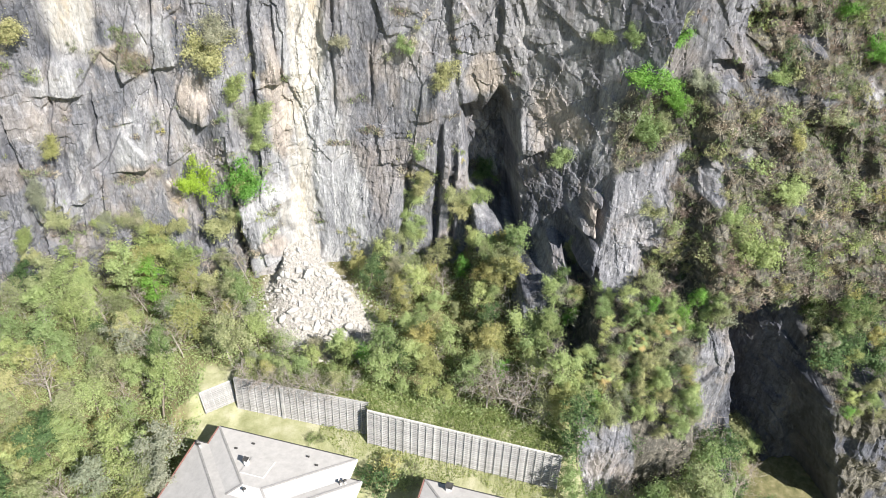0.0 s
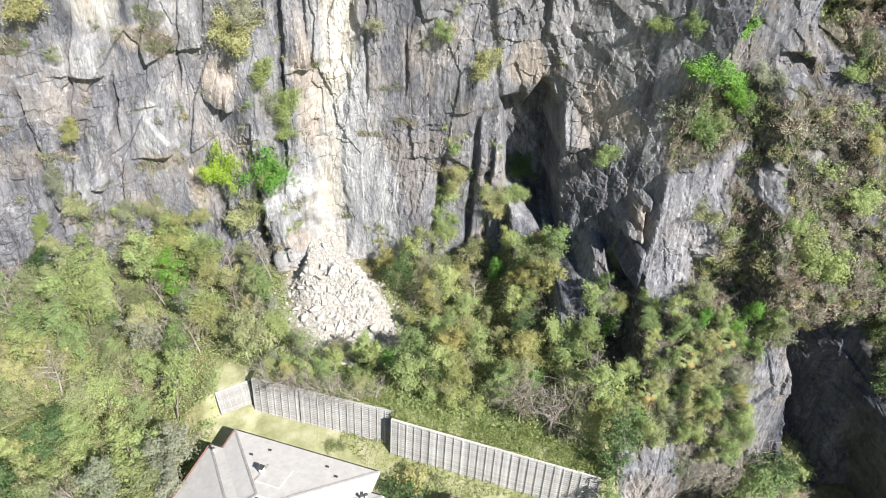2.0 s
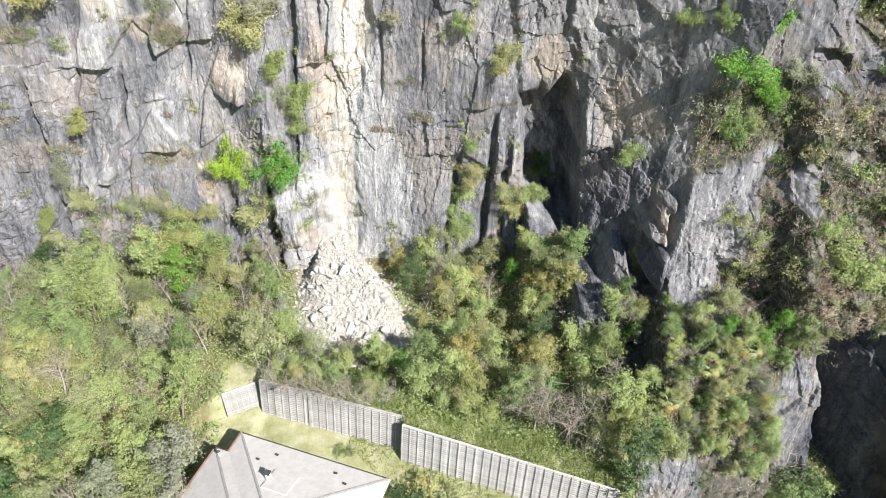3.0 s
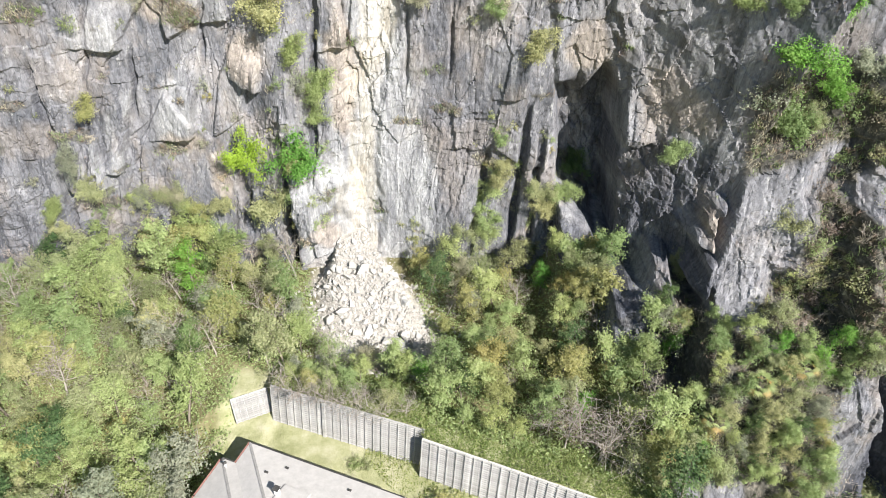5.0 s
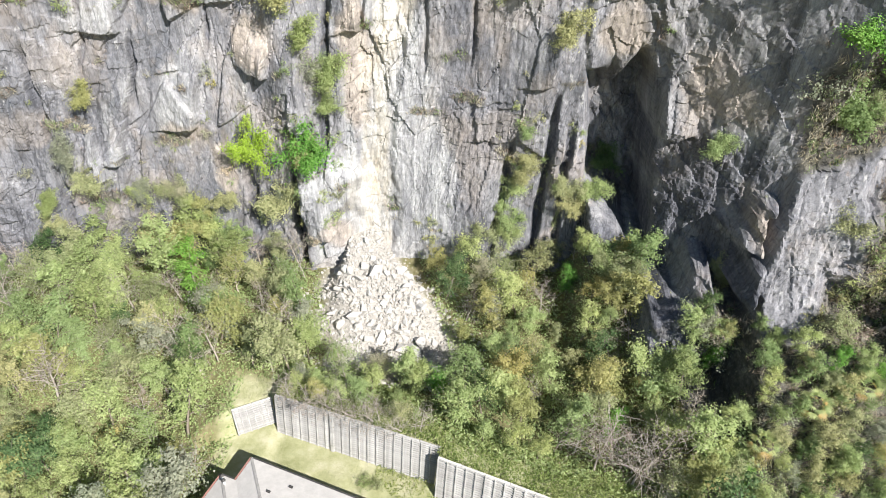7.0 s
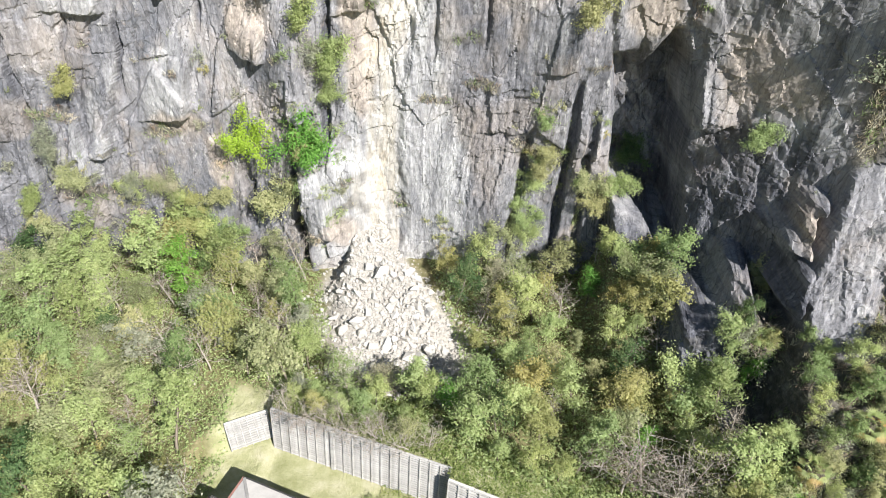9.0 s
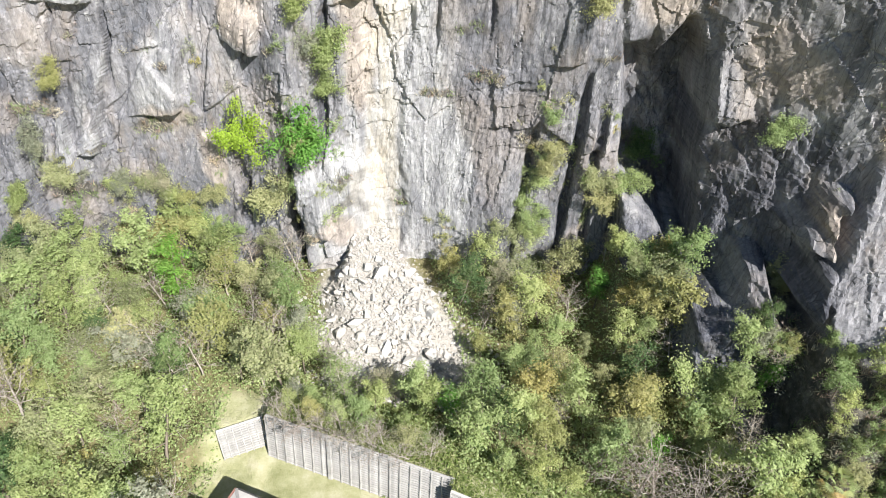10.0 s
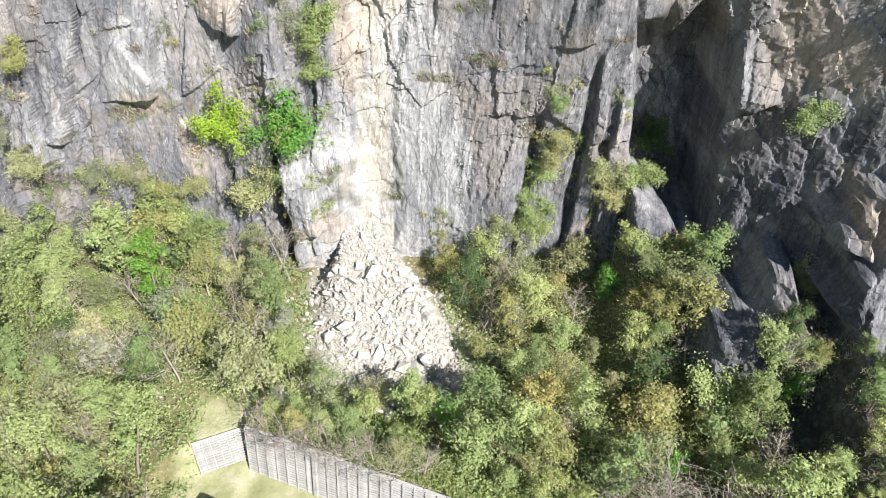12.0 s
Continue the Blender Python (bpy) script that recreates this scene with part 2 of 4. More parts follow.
def step(a, c, v):
    t = np.clip((v - a) / (c - a), 0, 1)
    return t * t * (3 - 2 * t)


# plates of rock that stand proud of the main wall: x, foot z, width, height, thickness, lean of the foot, lean of the sides
PLATES = [
    (-38.9, 20.8, 5.0, 10.0, 1.3, 0.14, 0.22),
    (-46.4, 17.0, 3.0, 13.0, 1.0, -0.1, 0.32),
    (-29.8, 27.3, 3.4, 4.5, 1.7, -0.4, 0.1),
    (-50.0, 14.8, 7.0, 8.0, 1.0, 0.15, 0.0),
    (-26.3, 21.5, 3.0, 12.0, 0.7, 0.1, 0.0),
    (-24.6, 9.0, 3.2, 11.0, 1.4, -0.1, -0.12),
    (-2.2, 27.0, 3.6, 8.0, 0.8, 0.25, 0.05),
    (1.2, 19.0, 2.6, 6.0, 1.0, -0.2, 0.1),
    (-20.4, 31.0, 3.2, 8.0, 1.3, 0.1, -0.1),
    (-44.5, 31.0, 6.0, 6.0, 1.0, -0.05, 0.0),
    (-33.0, 33.5, 5.0, 8.0, 0.9, 0.1, 0.05),
]


# hollows under rock lips on the overgrown flank, the first cut to give a tree's shadow: x, z, half width, half height,
# depth
HOLLOWS = [(35.0, 39.5, 3.2, 2.2, 2.6), (40.0, 29.5, 2.4, 3.0, 3.0), (47.0, 36.0, 3.5, 1.6, 2.5), (33.5, 30.0, 1.4, 1.5, 1.6), (30.0, 36.0, 1.6, 1.2, 1.5), (43.0, 22.5, 2.5, 1.8, 2.2), (36.5, 22.0, 1.6, 1.6, 1.6), (28.6, 27.0, 1.2, 2.2, 1.6)]


# flakes of rock that catch the sun in the gully: x, z, half width, half height, lean
FLAKES = [(16.5, 21.2, 0.75, 1.9, 0.4), (16.4, 17.2, 0.42, 1.7, 0.25), (13.3, 14.2, 1.1, 1.8, 0.1)]


# upright clefts in the main wall: x, from z, to z, half width, depth, lean
CLEFTS = [(-26.9, 4, 22, 0.45, 1.3, 0.05), (-23.4, 16, 42, 0.35, 0.9, 0.08), (-31.8, 9, 21, 0.5, 1.0, -0.05), (-42.4, 23, 31, 0.28, 0.8, 0.2), (-49.0, 16, 38, 0.22, 0.5, 0.25), (-34.2, 29, 44, 0.2, 0.5, 0.2),
          (-5.6, 6, 21, 0.35, 0.9, 0.12), (-1.2, 6, 27, 0.4, 1.1, 0.06), (1.3, 8, 24, 0.35, 1.0, 0.03), (-13.0, 27, 42, 0.22, 0.6, 0.05), (-8.4, 28, 36, 0.18, 0.6, 0.05), (-51.5, 10, 30, 0.4, 0.9, 0.0)]


def clefts(x, z):
    total = np.zeros(x.shape)
    for cx, z0, z1, wide, deep, lean in CLEFTS:
        u = np.abs(x - cx - lean * (z - z0) + 0.4 * fbm(z * 0.35, x * 0.05 + cx, 3, 43)) / (wide * (0.5 + 1.0 * np.abs(value_noise(z * 0.5, z * 0.1 + cx, 44) + 0.5)))
        total = np.maximum(total, deep * step(1.2, 0.6, u) * step(z0 - 1, z0 + 2, z) * step(z1 + 1, z1 - 3, z))
    return total


def scar_mid(z):
    return -19.0 + 0.13 * (np.clip(z, 6, 40) - 10) + 0.4 * np.sin(z * 0.16 + 0.6)


def rib_top(x):
    """Height of the buttress's upper edge."""
    return 26.2 + 0.55 * np.clip(x - 19.8, -2, 5.5) + 0.5 * fbm(x * 0.6, x * 0.1, 3, 27)


def cliff_y(x, z):
    """How far off the rock face lies at x and z."""
    # main wall
    main = 71.3 + 0.06 * (z - 25) - 3.0 * step(-38, -58, x) + 1.4 * np.exp(-(((x + 16) / 7) ** 2)) - 0.6 * step(-8, 2, x)
    main = main + 1.2 * fbm(x * 0.09, z * 0.06, 3, 3) - 1.1 * np.exp(-(((x + 25.5) / 2.6) ** 2)) * step(8, 16, z) * step(40, 26, z)
    # pillar left of the scar
    main = main - 1.1 * step(-26.4, -25.5, x + 0.8 * fbm(z * 0.4, x * 0.2, 3, 18)) * step(-18, -22, x) * step(18.5, 16.5, z + 0.3 * (x + 23))
    # bright buttress, leaning back, with an overgrown ledge on its top
    edge = 16.9 + 0.27 * np.maximum(z - 18.5, 0) + 0.5 * fbm(z * 0.35, x * 0.05, 3, 7)
    face = 52.2 + 0.58 * (z - 14) - 0.36 * (x - 19)
    crest = rib_top(x)
    rib = face + 0.62 * np.clip(z - crest, 0, 5) - 0.42 * np.maximum(z - crest - 5, 0)
    # shaded recess between the wall and the jutting head
    recess = 74.0 - 3.6 * step(27.6, 30.2, z - 0.3 * (x - 4) + 2.4 * fbm(x * 0.4, z * 0.15, 3, 13)) + 0.25 * fbm(x * 0.5, z * 0.3, 3, 14) + 0.05 * np.maximum(z - 30, 0)
    # leaning slab with slanting layers
    slab = 66.9 + 0.2 * (z - 20) - 0.85 * (x - 9.5) - 0.5 * facets((x + 0.5 * z) / 2.6, z / 7.0 - 0.15 * x, 9)[0] - 0.5 * np.abs(fbm((x + 0.5 * z) * 0.5, z * 0.12, 3, 10))
    k = step(8.6, 9.6, x + 0.12 * (z - 20) + 0.5 * fbm(z * 0.4, x * 0.1, 3, 5))
    gully = recess * (1 - k) + slab * k
    # jutting head over the slab
    head = 65.8 + 0.48 * np.clip(z - 25.5, 0, 8) + 0.1 * np.maximum(z - 33.5, 0) - 0.3 * np.maximum(x - 12, 0) * step(28, 34, z) + 0.9 * facets((x + 0.25 * z) / 1.9, z / 3.6, 11)[0] + 0.6 * fbm(x * 0.35 + 0.1 * z, z * 0.2, 3, 10)
    head = head + 2.0 * step(1.15, 0.7, np.abs(x - 13.0 - 0.2 * (z - 28) + 0.4 * fbm(z * 0.5, x * 0.2, 2, 15)) / (0.75 - 0.06 * np.abs(z - 29))) * step(26.5, 27.5, z) * step(33, 31.5, z)
    lip = 24.5 + 0.36 * np.clip(x - 9.5, 0, 8) + 1.1 * fbm(x * 0.7, z * 0.05, 3, 12)
    over = step(-0.25, 0.25, z - lip) * step(8.9, 9.5, x + 2.6 * step(31, 36, z) + 0.5 * fbm(z * 0.5, x * 0.1, 3, 16))
    gully = gully * (1 - over) + np.minimum(head, gully) * over
    # knob at the foot of the recess, with a black cleft beside it
    knob = 66.6 + 0.75 * (z - 14) + 0.5 * np.maximum(x - 6, 0) + 1.3 * facets((x + 0.3 * z) / 1.6, z / 2.0, 14)[0] + 0.9 * fbm(x * 0.6, z * 0.5, 3, 28)
    k = step(8.1, 7.2, x - 0.35 * (16 - z) * step(16, 12, z) + 0.5 * fbm(z * 0.5, x * 0.2, 2, 20)) * step(17.2, 15.2, z + 0.6 * (x - 4) + 0.6 * fbm(x * 0.6, z * 0.2, 2, 21))
    gully = gully * (1 - k) + knob * k
    # low slab under the leaning one
    k = step(13.2, 12.5, z - 0.1 * (x - 9) + 0.7 * fbm(x * 0.5, z * 0.1, 3, 22)) * step(8.2, 9.2, x + 0.4 * fbm(z * 0.5, x * 0.2, 2, 23))
    gully = gully * (1 - k) + (55.8 + 0.2 * (z - 12) - 0.1 * (x - 9) + 1.2 * facets((x + 0.4 * z) / 1.5, z / 1.8, 17)[0]) * k
    # flakes that stand out into the sun
    for fx, fz, wide, tall, lean in FLAKES:
        u = (x - fx - lean * (z - fz) + 0.3 * fbm(z * 0.7, x * 0.3, 2, 19)) / wide
        v = (z - fz + 0.3 * fbm(x * 0.8, z * 0.3, 2, 24)) / tall
        k = step(1.1, 0.85, np.abs(u) * (1 + 0.5 * v)) * step(1.05, 0.9, np.abs(v))
        gully = gully * (1 - k) + np.minimum(gully, face + 1.07 * (edge - x) - 0.6 - 0.3 * u + 0.8 * facets((x + 0.3 * z) / 0.7, z / 1.1, 18)[0]) * k
    # overgrown flank to the right
    bank = 40.6 + 0.12 * np.minimum(z - 2, 0) + 0.8 * np.clip(z - 2, 0, 11) + 0.46 * np.maximum(z - 13, 0) + 3.0 * step(13, 17, z)
    bluff = 46.4 + 0.1 * (z - 8) + 0.42 * np.maximum(z - 10, 0)
    k = step(26.5, 28.5, x)
    flank = bank * (1 - k) + bluff * k + 0.12 * np.maximum(z - 25, 0) + (2.0 * fbm(x * 0.13, z * 0.15, 3, 31) + 1.5 * facets(x / 2.8, z / 3.2, 34)[0] + 0.6 * facets((x + 0.3 * z) / 1.1, z / 1.5, 36)[0]) * step(10, 16, z)
    rim = x + 0.5 * fbm(z * 0.3, x * 0.1, 2, 32) - 0.22 * np.maximum(12 - z, 0)
    bay = step(30.9, 31.7, rim) * step(40.6, 38.6, x + 0.35 * (z - 10) - 14 * step(5.5, 8.0, z)) * step(15.0, 14.2, z - 0.12 * (x - 34) + 1.4 * facets(x / 2.6, z / 8.0, 35)[0])
    flank = flank + (9.0 + 0.1 * (12 - z) - 6.5 * step(35, 43, x)) * bay - 3.0 * step(39.8, 41.2, x + 0.35 * (z - 10)) * np.clip((11.0 - z - 2.5 * fbm(x * 0.4, z * 0.3, 3, 38)) / 5.0, 0, 1)
    for hx, hz, wide, tall, deep in HOLLOWS:
        u, v = (x - hx + 0.6 * fbm(z * 0.4, x * 0.2, 2, 36)) / wide, (z - hz + 0.8 * fbm(x * 0.4, z * 0.2, 2, 37)) / tall
        flank = flank + deep * step(1.1, 0.85, np.abs(u)) * step(1.0, 0.85, v) * step(-1.2, 0.6, v)
    terrace = fbm(x * 0.1, z * 0.3, 3, 33)
    flank = flank + 1.3 * (np.round(terrace * 3) / 3 - terrace) * step(13, 16, z)
    a = step(-0.35, 0.35, x - 3.1 + 0.11 * (z - 23) + 0.5 * fbm(z * 0.25, z * 0.1, 2, 6))
    c = step(-0.3, 0.3, x - edge)
    d = step(23.0, 26.0, x - 0.42 * (z - 20) + 3.0 - 1.5 * step(20, 13, z) + 0.8 * fbm(z * 0.3, x * 0.2, 2, 8))
    low = step(13.0, 11.0, z - 0.1 * (x - 18) + 5.0 * step(17.2, 15.6, x) + 1.2 * fbm(x * 0.4, z * 0.2, 2, 2)) * step(11.5, 14, x)
    y = main * (1 - a) + gully * a
    y = y * (1 - c) + rib * c
    d = np.maximum(d, low)
    return y * (1 - d) + flank * d


def relief(x, z, y):
    """Broken detail of the rock, positive towards the viewer; and a mask of joints."""
    wu, wv = x + 0.35 * fbm(x * 0.2, z * 0.1, 2, 11) - 0.07 * z - 0.2 * step(-15, -35, x) * (z - 20), z + 0.5 * fbm(x * 0.3, z * 0.1, 2, 12)
    h1, e1 = facets(wu / 4.6, wv / 10.5, 1)
    h2, e2 = facets(wu / 1.6, wv / 6.0 - 0.1 * wu, 2)
    h3, e3 = facets(wu / 0.55, wv / 2.6 + 0.3 * wu, 3)
    h4, e4 = facets(wu / 0.28, wv / 0.8, 4)
    h5, e5 = facets(wu / 2.4 + 0.1 * wv, wv / 1.1 - 0.15 * wu, 5)
    rough = 0.16 + 0.95 * step(-0.08, 0.3, fbm(x * 0.1, z * 0.08, 3, 15) + 0.25 * step(17, 12, z) * step(-26, -29, x))
    blocky = step(-0.05, 0.25, fbm(x * 0.1, z * 0.13, 3, 16))
    smooth = 1 - 0.6 * np.exp(-(((x + 11 + 0.1 * (z - 20)) / 3.6) ** 2)) * step(40, 34, z)
    smooth = smooth * (1 - 0.75 * step(26.5, 28, x) * step(33.5, 32, x) * step(12, 10, z))
    smooth = smooth * (1 - 0.55 * step(-26, -24, x) * step(-9, -12, x) * step(24, 17, z)) * (1 - 0.6 * step(16, 17.2, x) * step(26, 24, x) * step(32, 30, z))
    keep = 0.35 + 0.65 * step(-0.1, 0.2, fbm(x * 0.06, z * 0.06, 2, 17))
    keep = keep * (1 - 0.8 * step(15.5, 17, x) * step(27, 25, x) * step(32, 30, z))
    r = 0.7 * h1 * keep + rough * smooth * (0.66 * h2 + 0.15 * h3) + 0.08 * h4 * (0.4 + rough) + 0.3 * blocky * smooth * h5
    r = r + 0.07 * fbm(x * 1.5, z * 0.3, 4, 21) * (0.3 + rough) + 0.09 * fbm(x * 2.6, z * 1.6, 3, 22)
    r = r + 0.3 * facets((x - 0.35 * z) / 1.3, z / 3.4, 8)[0] * step(16, 17, x) * step(28, 26, x) * step(32, 30, z)
    gate = step(0.02, 0.12, fbm(x * 0.17, z * 0.12, 2, 25))
    crack = np.maximum(gate * np.exp(-((e2 / 0.035) ** 2)), step(0.0, 0.1, fbm(x * 0.1, z * 0.2, 2, 26)) * np.exp(-((e1 / 0.012) ** 2)))
    broken = 0.7 * facets((x + 0.45 * z) / 2.6, z / 4.4 - 0.2 * x, 6)[0] + 0.45 * facets((x + 0.4 * z) / 0.8, z / 2.6 + 0.1 * x, 7)[0]
    r = r + (1.05 - 0.7 * step(23, 28, z)) * broken * np.maximum((1 - 0.6 * step(8, 9.5, x)) * step(3, 5, x) * step(17, 15, x), step(31, 33, x) * step(16, 13, z))
    return r - 0.2 * crack * smooth * step(31, 29, x), crack


def plates(x, z):
    total = np.zeros(x.shape)
    wx, wz = x + 0.22 * fbm(z * 0.4, x * 0.2, 3, 41), z + 0.3 * fbm(x * 0.5, z * 0.2, 3, 42)
    for px, foot, w, h, thick, lean, side in PLATES:
        u = (wx - px - side * (wz - foot)) / (w / 2)
        v = wz - foot - lean * (wx - px)
        inside = step(1.08, 0.88, np.abs(u)) * step(-0.08, 0.08, v) * step(h, h * 0.35, v)
        total = np.maximum(total, inside * thick * np.clip(0.12 + 0.5 * (1 + u), 0, 1.2))
    return total


def scar_width(z):
    return 2.2 + 0.7 * step(18, 9, z) + 0.6 * value_noise(z * 0.3, z * 0.05, 3)


def rock_y(x, z):
    x, z = np.asarray(x, float), np.asarray(z, float)
    y = cliff_y(x, z)
    r, crack = relief(x, z, y)
    hollow = 0.5 * step(1.1, 0.7, np.abs(x - scar_mid(z) + 0.8 * fbm(x * 0.4, z * 0.3, 3, 62)) / scar_width(z)) * step(2, 8, z)
    return y - r - plates(x, z) * step(4, 1, x) + hollow + clefts(x, z) * step(3, 2, x)


def wall_line(x):
    return np.where(x < -9.2, 50.5 - 0.274 * (x + 25.15), 45.05 - 0.327 * (x + 9.35))


def fan_mid(y):
    return -19.6 + 0.36 * (70.5 - y)


def ground_z(x, y):
    x, y = np.asarray(x, float), np.asarray(y, float)
    behind = y - wall_line(x)
    bank = 4.6 - 1.0 * step(1.5, 6.5, behind) + 1.6 * step(12, 24, behind)
    house = np.zeros(x.shape) + 0.02 * (y - 42)
    # step up at the wall, open slope further left
    at_wall = step(-0.05, 0.3, behind)
    left = -2.0 + 6.2 * step(37, 60, y)
    z = house * (1 - at_wall) + bank * at_wall
    # behind the short return
    back = ((y - 48.6) * 3.65 - (x + 28.65) * 2.0) / 4.16
    up = step(0.5, 0.95, back)
    near = step(56, 51.5, y)
    terrace = (0.3 + 0.02 * (y - 42)) * (1 - up) + (3.15 * near + (0.5 * bank + 0.5 * left) * (1 - near)) * up
    k = step(-25.0, -25.4, x)
    z = z * (1 - k) + terrace * k
    k = step(-29.0, -34.0, x)
    z = z * (1 - k) + left * k
    # bank of the rib to the right
    z = z + 4.5 * step(6, 18, x) * step(2, 9, behind)
    k = step(12.4, 16, x)
    z = z * (1 - k) + (-5.0 + 1.5 * step(19, 24, x) - 10.0 * step(30, 36, x) + 0.1 * (y - 40)) * k
    # wooded bank rising into the gully
    z = z + 6.0 * step(1.5, 5.5, x) * step(11.0, 7.5, x) * step(54, 65, y)
    # debris cone under the scar
    side = np.abs(x - fan_mid(y)) / (3.3 + 3.4 * step(71, 64, y))
    z = z + (0.2 + 0.27 * (y - 57)) * step(1.05, 0.45, side) * step(52.5, 56.5, y)
    z = z + 0.5 * fbm(x * 0.15, y * 0.15, 3, 51) * step(1.5, 5, np.abs(behind)) * (1 - step(-22, -25, x) * step(-34, -30, x) * step(45, 47, y) * step(55, 52, y)) + 0.12 * fbm(x * 0.9, y * 0.9, 3, 52) * step(1, 2, np.abs(behind))
    return z - 6 * step(30, -40, y)


def sheet(name, us, vs, place, mat, masks, crisp=False):
    """A grid of quads over us and vs; place turns them into x, y, z arrays; masks: name and values for each corner."""
    u, v = np.meshgrid(us, vs)
    x, y, z = place(u, v)
    me = bpy.data.meshes.new(name)
    n, m = len(us), len(vs)
    verts = np.stack([x, y, z], -1).reshape(-1, 3)
    i = np.arange(n * m).reshape(m, n)
    quads = np.stack([i[:-1, :-1], i[:-1, 1:], i[1:, 1:], i[1:, :-1]], -1).reshape(-1, 4)
    me.vertices.add(len(verts))
    me.vertices.foreach_set("co", verts.astype(np.float32).ravel())
    me.loops.add(quads.size)
    me.loops.foreach_set("vertex_index", quads.astype(np.int32).ravel())
    me.polygons.add(len(quads))
    me.polygons.foreach_set("loop_start", np.arange(0, quads.size, 4, dtype=np.int32))
    me.polygons.foreach_set("loop_total", np.full(len(quads), 4, dtype=np.int32))
    me.update(calc_edges=True)
    for key, values in masks(u, v).items():
        at = me.attributes.new(key, "FLOAT", "POINT")
        at.data.foreach_set("value", values.astype(np.float32).ravel())
    if crisp:
        at = me.attributes.new("sharp_face", "BOOLEAN", "FACE")
        at.data.foreach_set("value", np.ones(len(quads), dtype=bool))
    me.materials.append(mat)
    return new(name, me)


def eased(y):
    """Rounds off the sharpest steps of a grid by a hand's width."""
    for _ in range(2):
        p = np.pad(y, 1, mode="edge")
        mean = sum(p[a:a + y.shape[0], c:c + y.shape[1]] for a in (0, 1, 2) for c in (0, 1, 2)) / 9
        w = np.clip((np.abs(y - mean) - 0.08) / 0.3, 0, 1)
        y = y * (1 - w) + mean * w
    return y


def broken_rock(u, v):
    """The rock face on an uneven grid, so that its edges break irregularly."""
    uneven = np.random.RandomState(77)
    x, z = u + 0.05 * uneven.uniform(-1, 1, u.shape), v + 0.05 * uneven.uniform(-1, 1, v.shape)
    return x, eased(rock_y(x, z)), z


def rock_masks(x, z):
    streaks = fbm(x * 1.1, z * 0.09, 4, 61)
    ragged = 1.3 * fbm(x * 0.5, z * 0.3, 4, 62) + 1.6 * streaks
    d = np.abs(x - scar_mid(z) + ragged) / scar_width(z)
    fresh = step(1.1, 0.3, d)
    fresh = np.maximum(fresh, 0.8 * step(1.0, 0.4, np.hypot((x + 40.5 + ragged) / 3.0, (z - 40) / 6)))
    from_left = -25.8 + 4.6 * step(15.5, 19, z) + 2.4 * step(22, 38, z)
    to_right = -8.8 - 4.2 * step(14, 31, z)
    ashy = step(-0.5, 0.5, x - from_left + 0.5 * ragged) * step(1.2, -1.8, x - to_right + 1.5 * ragged) * step(42, 34, z) * step(-0.5, 0.05, streaks + 0.3)
    right = step(22.5, 25, x - 0.42 * (z - 20) + 0.6 + 1.5 * fbm(x * 0.3, z * 0.3, 3, 65))
    patch = step(-0.3, -0.1, fbm(x * 0.3, z * 0.4, 4, 63) + 0.3 * step(30, 22, z))
    ledge = right * step(12, 14, z) * patch
    ledge = np.maximum(ledge, step(12.5, 14, x) * step(28.5, 27, x + 1.5 * fbm(z * 0.4, x * 0.2, 3, 66)) * step(2.5, 5, z + 4 * fbm(x * 0.3, z * 0.2, 3, 67) + 12 * step(19.5, 22, x)) * step(15, 13, z))
    ledge = np.maximum(ledge, step(0.34, 0.46, fbm(x * 0.22, z * 0.5, 3, 64)) * 0.7 * step(12, 8, x))
    ledge = np.maximum(ledge, step(40.5, 42, x + 0.35 * (z - 10)) * step(18, 14, z) * step(-0.3, 0.0, fbm(x * 0.4, z * 0.3, 3, 68)))
    ledge = np.maximum(ledge, step(-0.1, 0.7, z - rib_top(x)) * step(35.0, 33.0, z + 2.0 * fbm(x * 0.4, z * 0.3, 3, 74)) * step(18, 19, x))
    slate_shade = 0.5 * np.exp(-(((x + 8.5 + 0.1 * (z - 20) + 1.5 * ragged) / 4.5) ** 2)) * step(4, 12, z)
    slate_shade = np.maximum(slate_shade, 0.4 * step(25, 28, x) * step(10, 13, z))
    slate_shade = np.maximum(slate_shade, 0.5 * step(-40, -52, x + 2 * ragged) * np.maximum(step(28, 36, z), step(18, 10, z)))
    # the bay's shade is coloured in, beyond what its depth casts
    slate_shade = np.maximum(slate_shade, step(31, 32.5, x) * step(16.5, 14, z))
    ledge = np.maximum(ledge, 0.22 * step(3, 4.5, x) * step(17.5, 16, x) * step(24, 30, z))
    for sx, sz, wide, tall in ((-39.6, 19.6, 2.4, 1.1), (-35.4, 34.4, 2.8, 1.1), (-50.4, 34.6, 2.2, 1.2), (-47.5, 13.0, 3.0, 1.0)):
        ledge = np.maximum(ledge, 0.8 * step(1.1, 0.5, np.hypot((x - sx) / wide, (z - sz) / tall) + 0.7 * fbm(x * 0.6, z * 0.6, 3, 73)))
    slate_shade = np.maximum(slate_shade, (0.12 + 0.3 * step(30, 32, z)) * step(15.8, 16.8, x) * step(32, 28, x) * step(12, 14, z))
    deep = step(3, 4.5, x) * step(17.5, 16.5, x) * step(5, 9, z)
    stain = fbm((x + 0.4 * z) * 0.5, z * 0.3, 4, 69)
    # bluish slab rock, with the gully's shade coloured in below the head
    slate_shade = np.maximum(slate_shade, deep * (0.45 + 0.4 * step(-0.1, 0.15, stain)) * step(0.6, -0.4, z - 24.5 - 0.36 * np.clip(x - 9.5, 0, 8) - 5 * step(9.5, 8.5, x)))
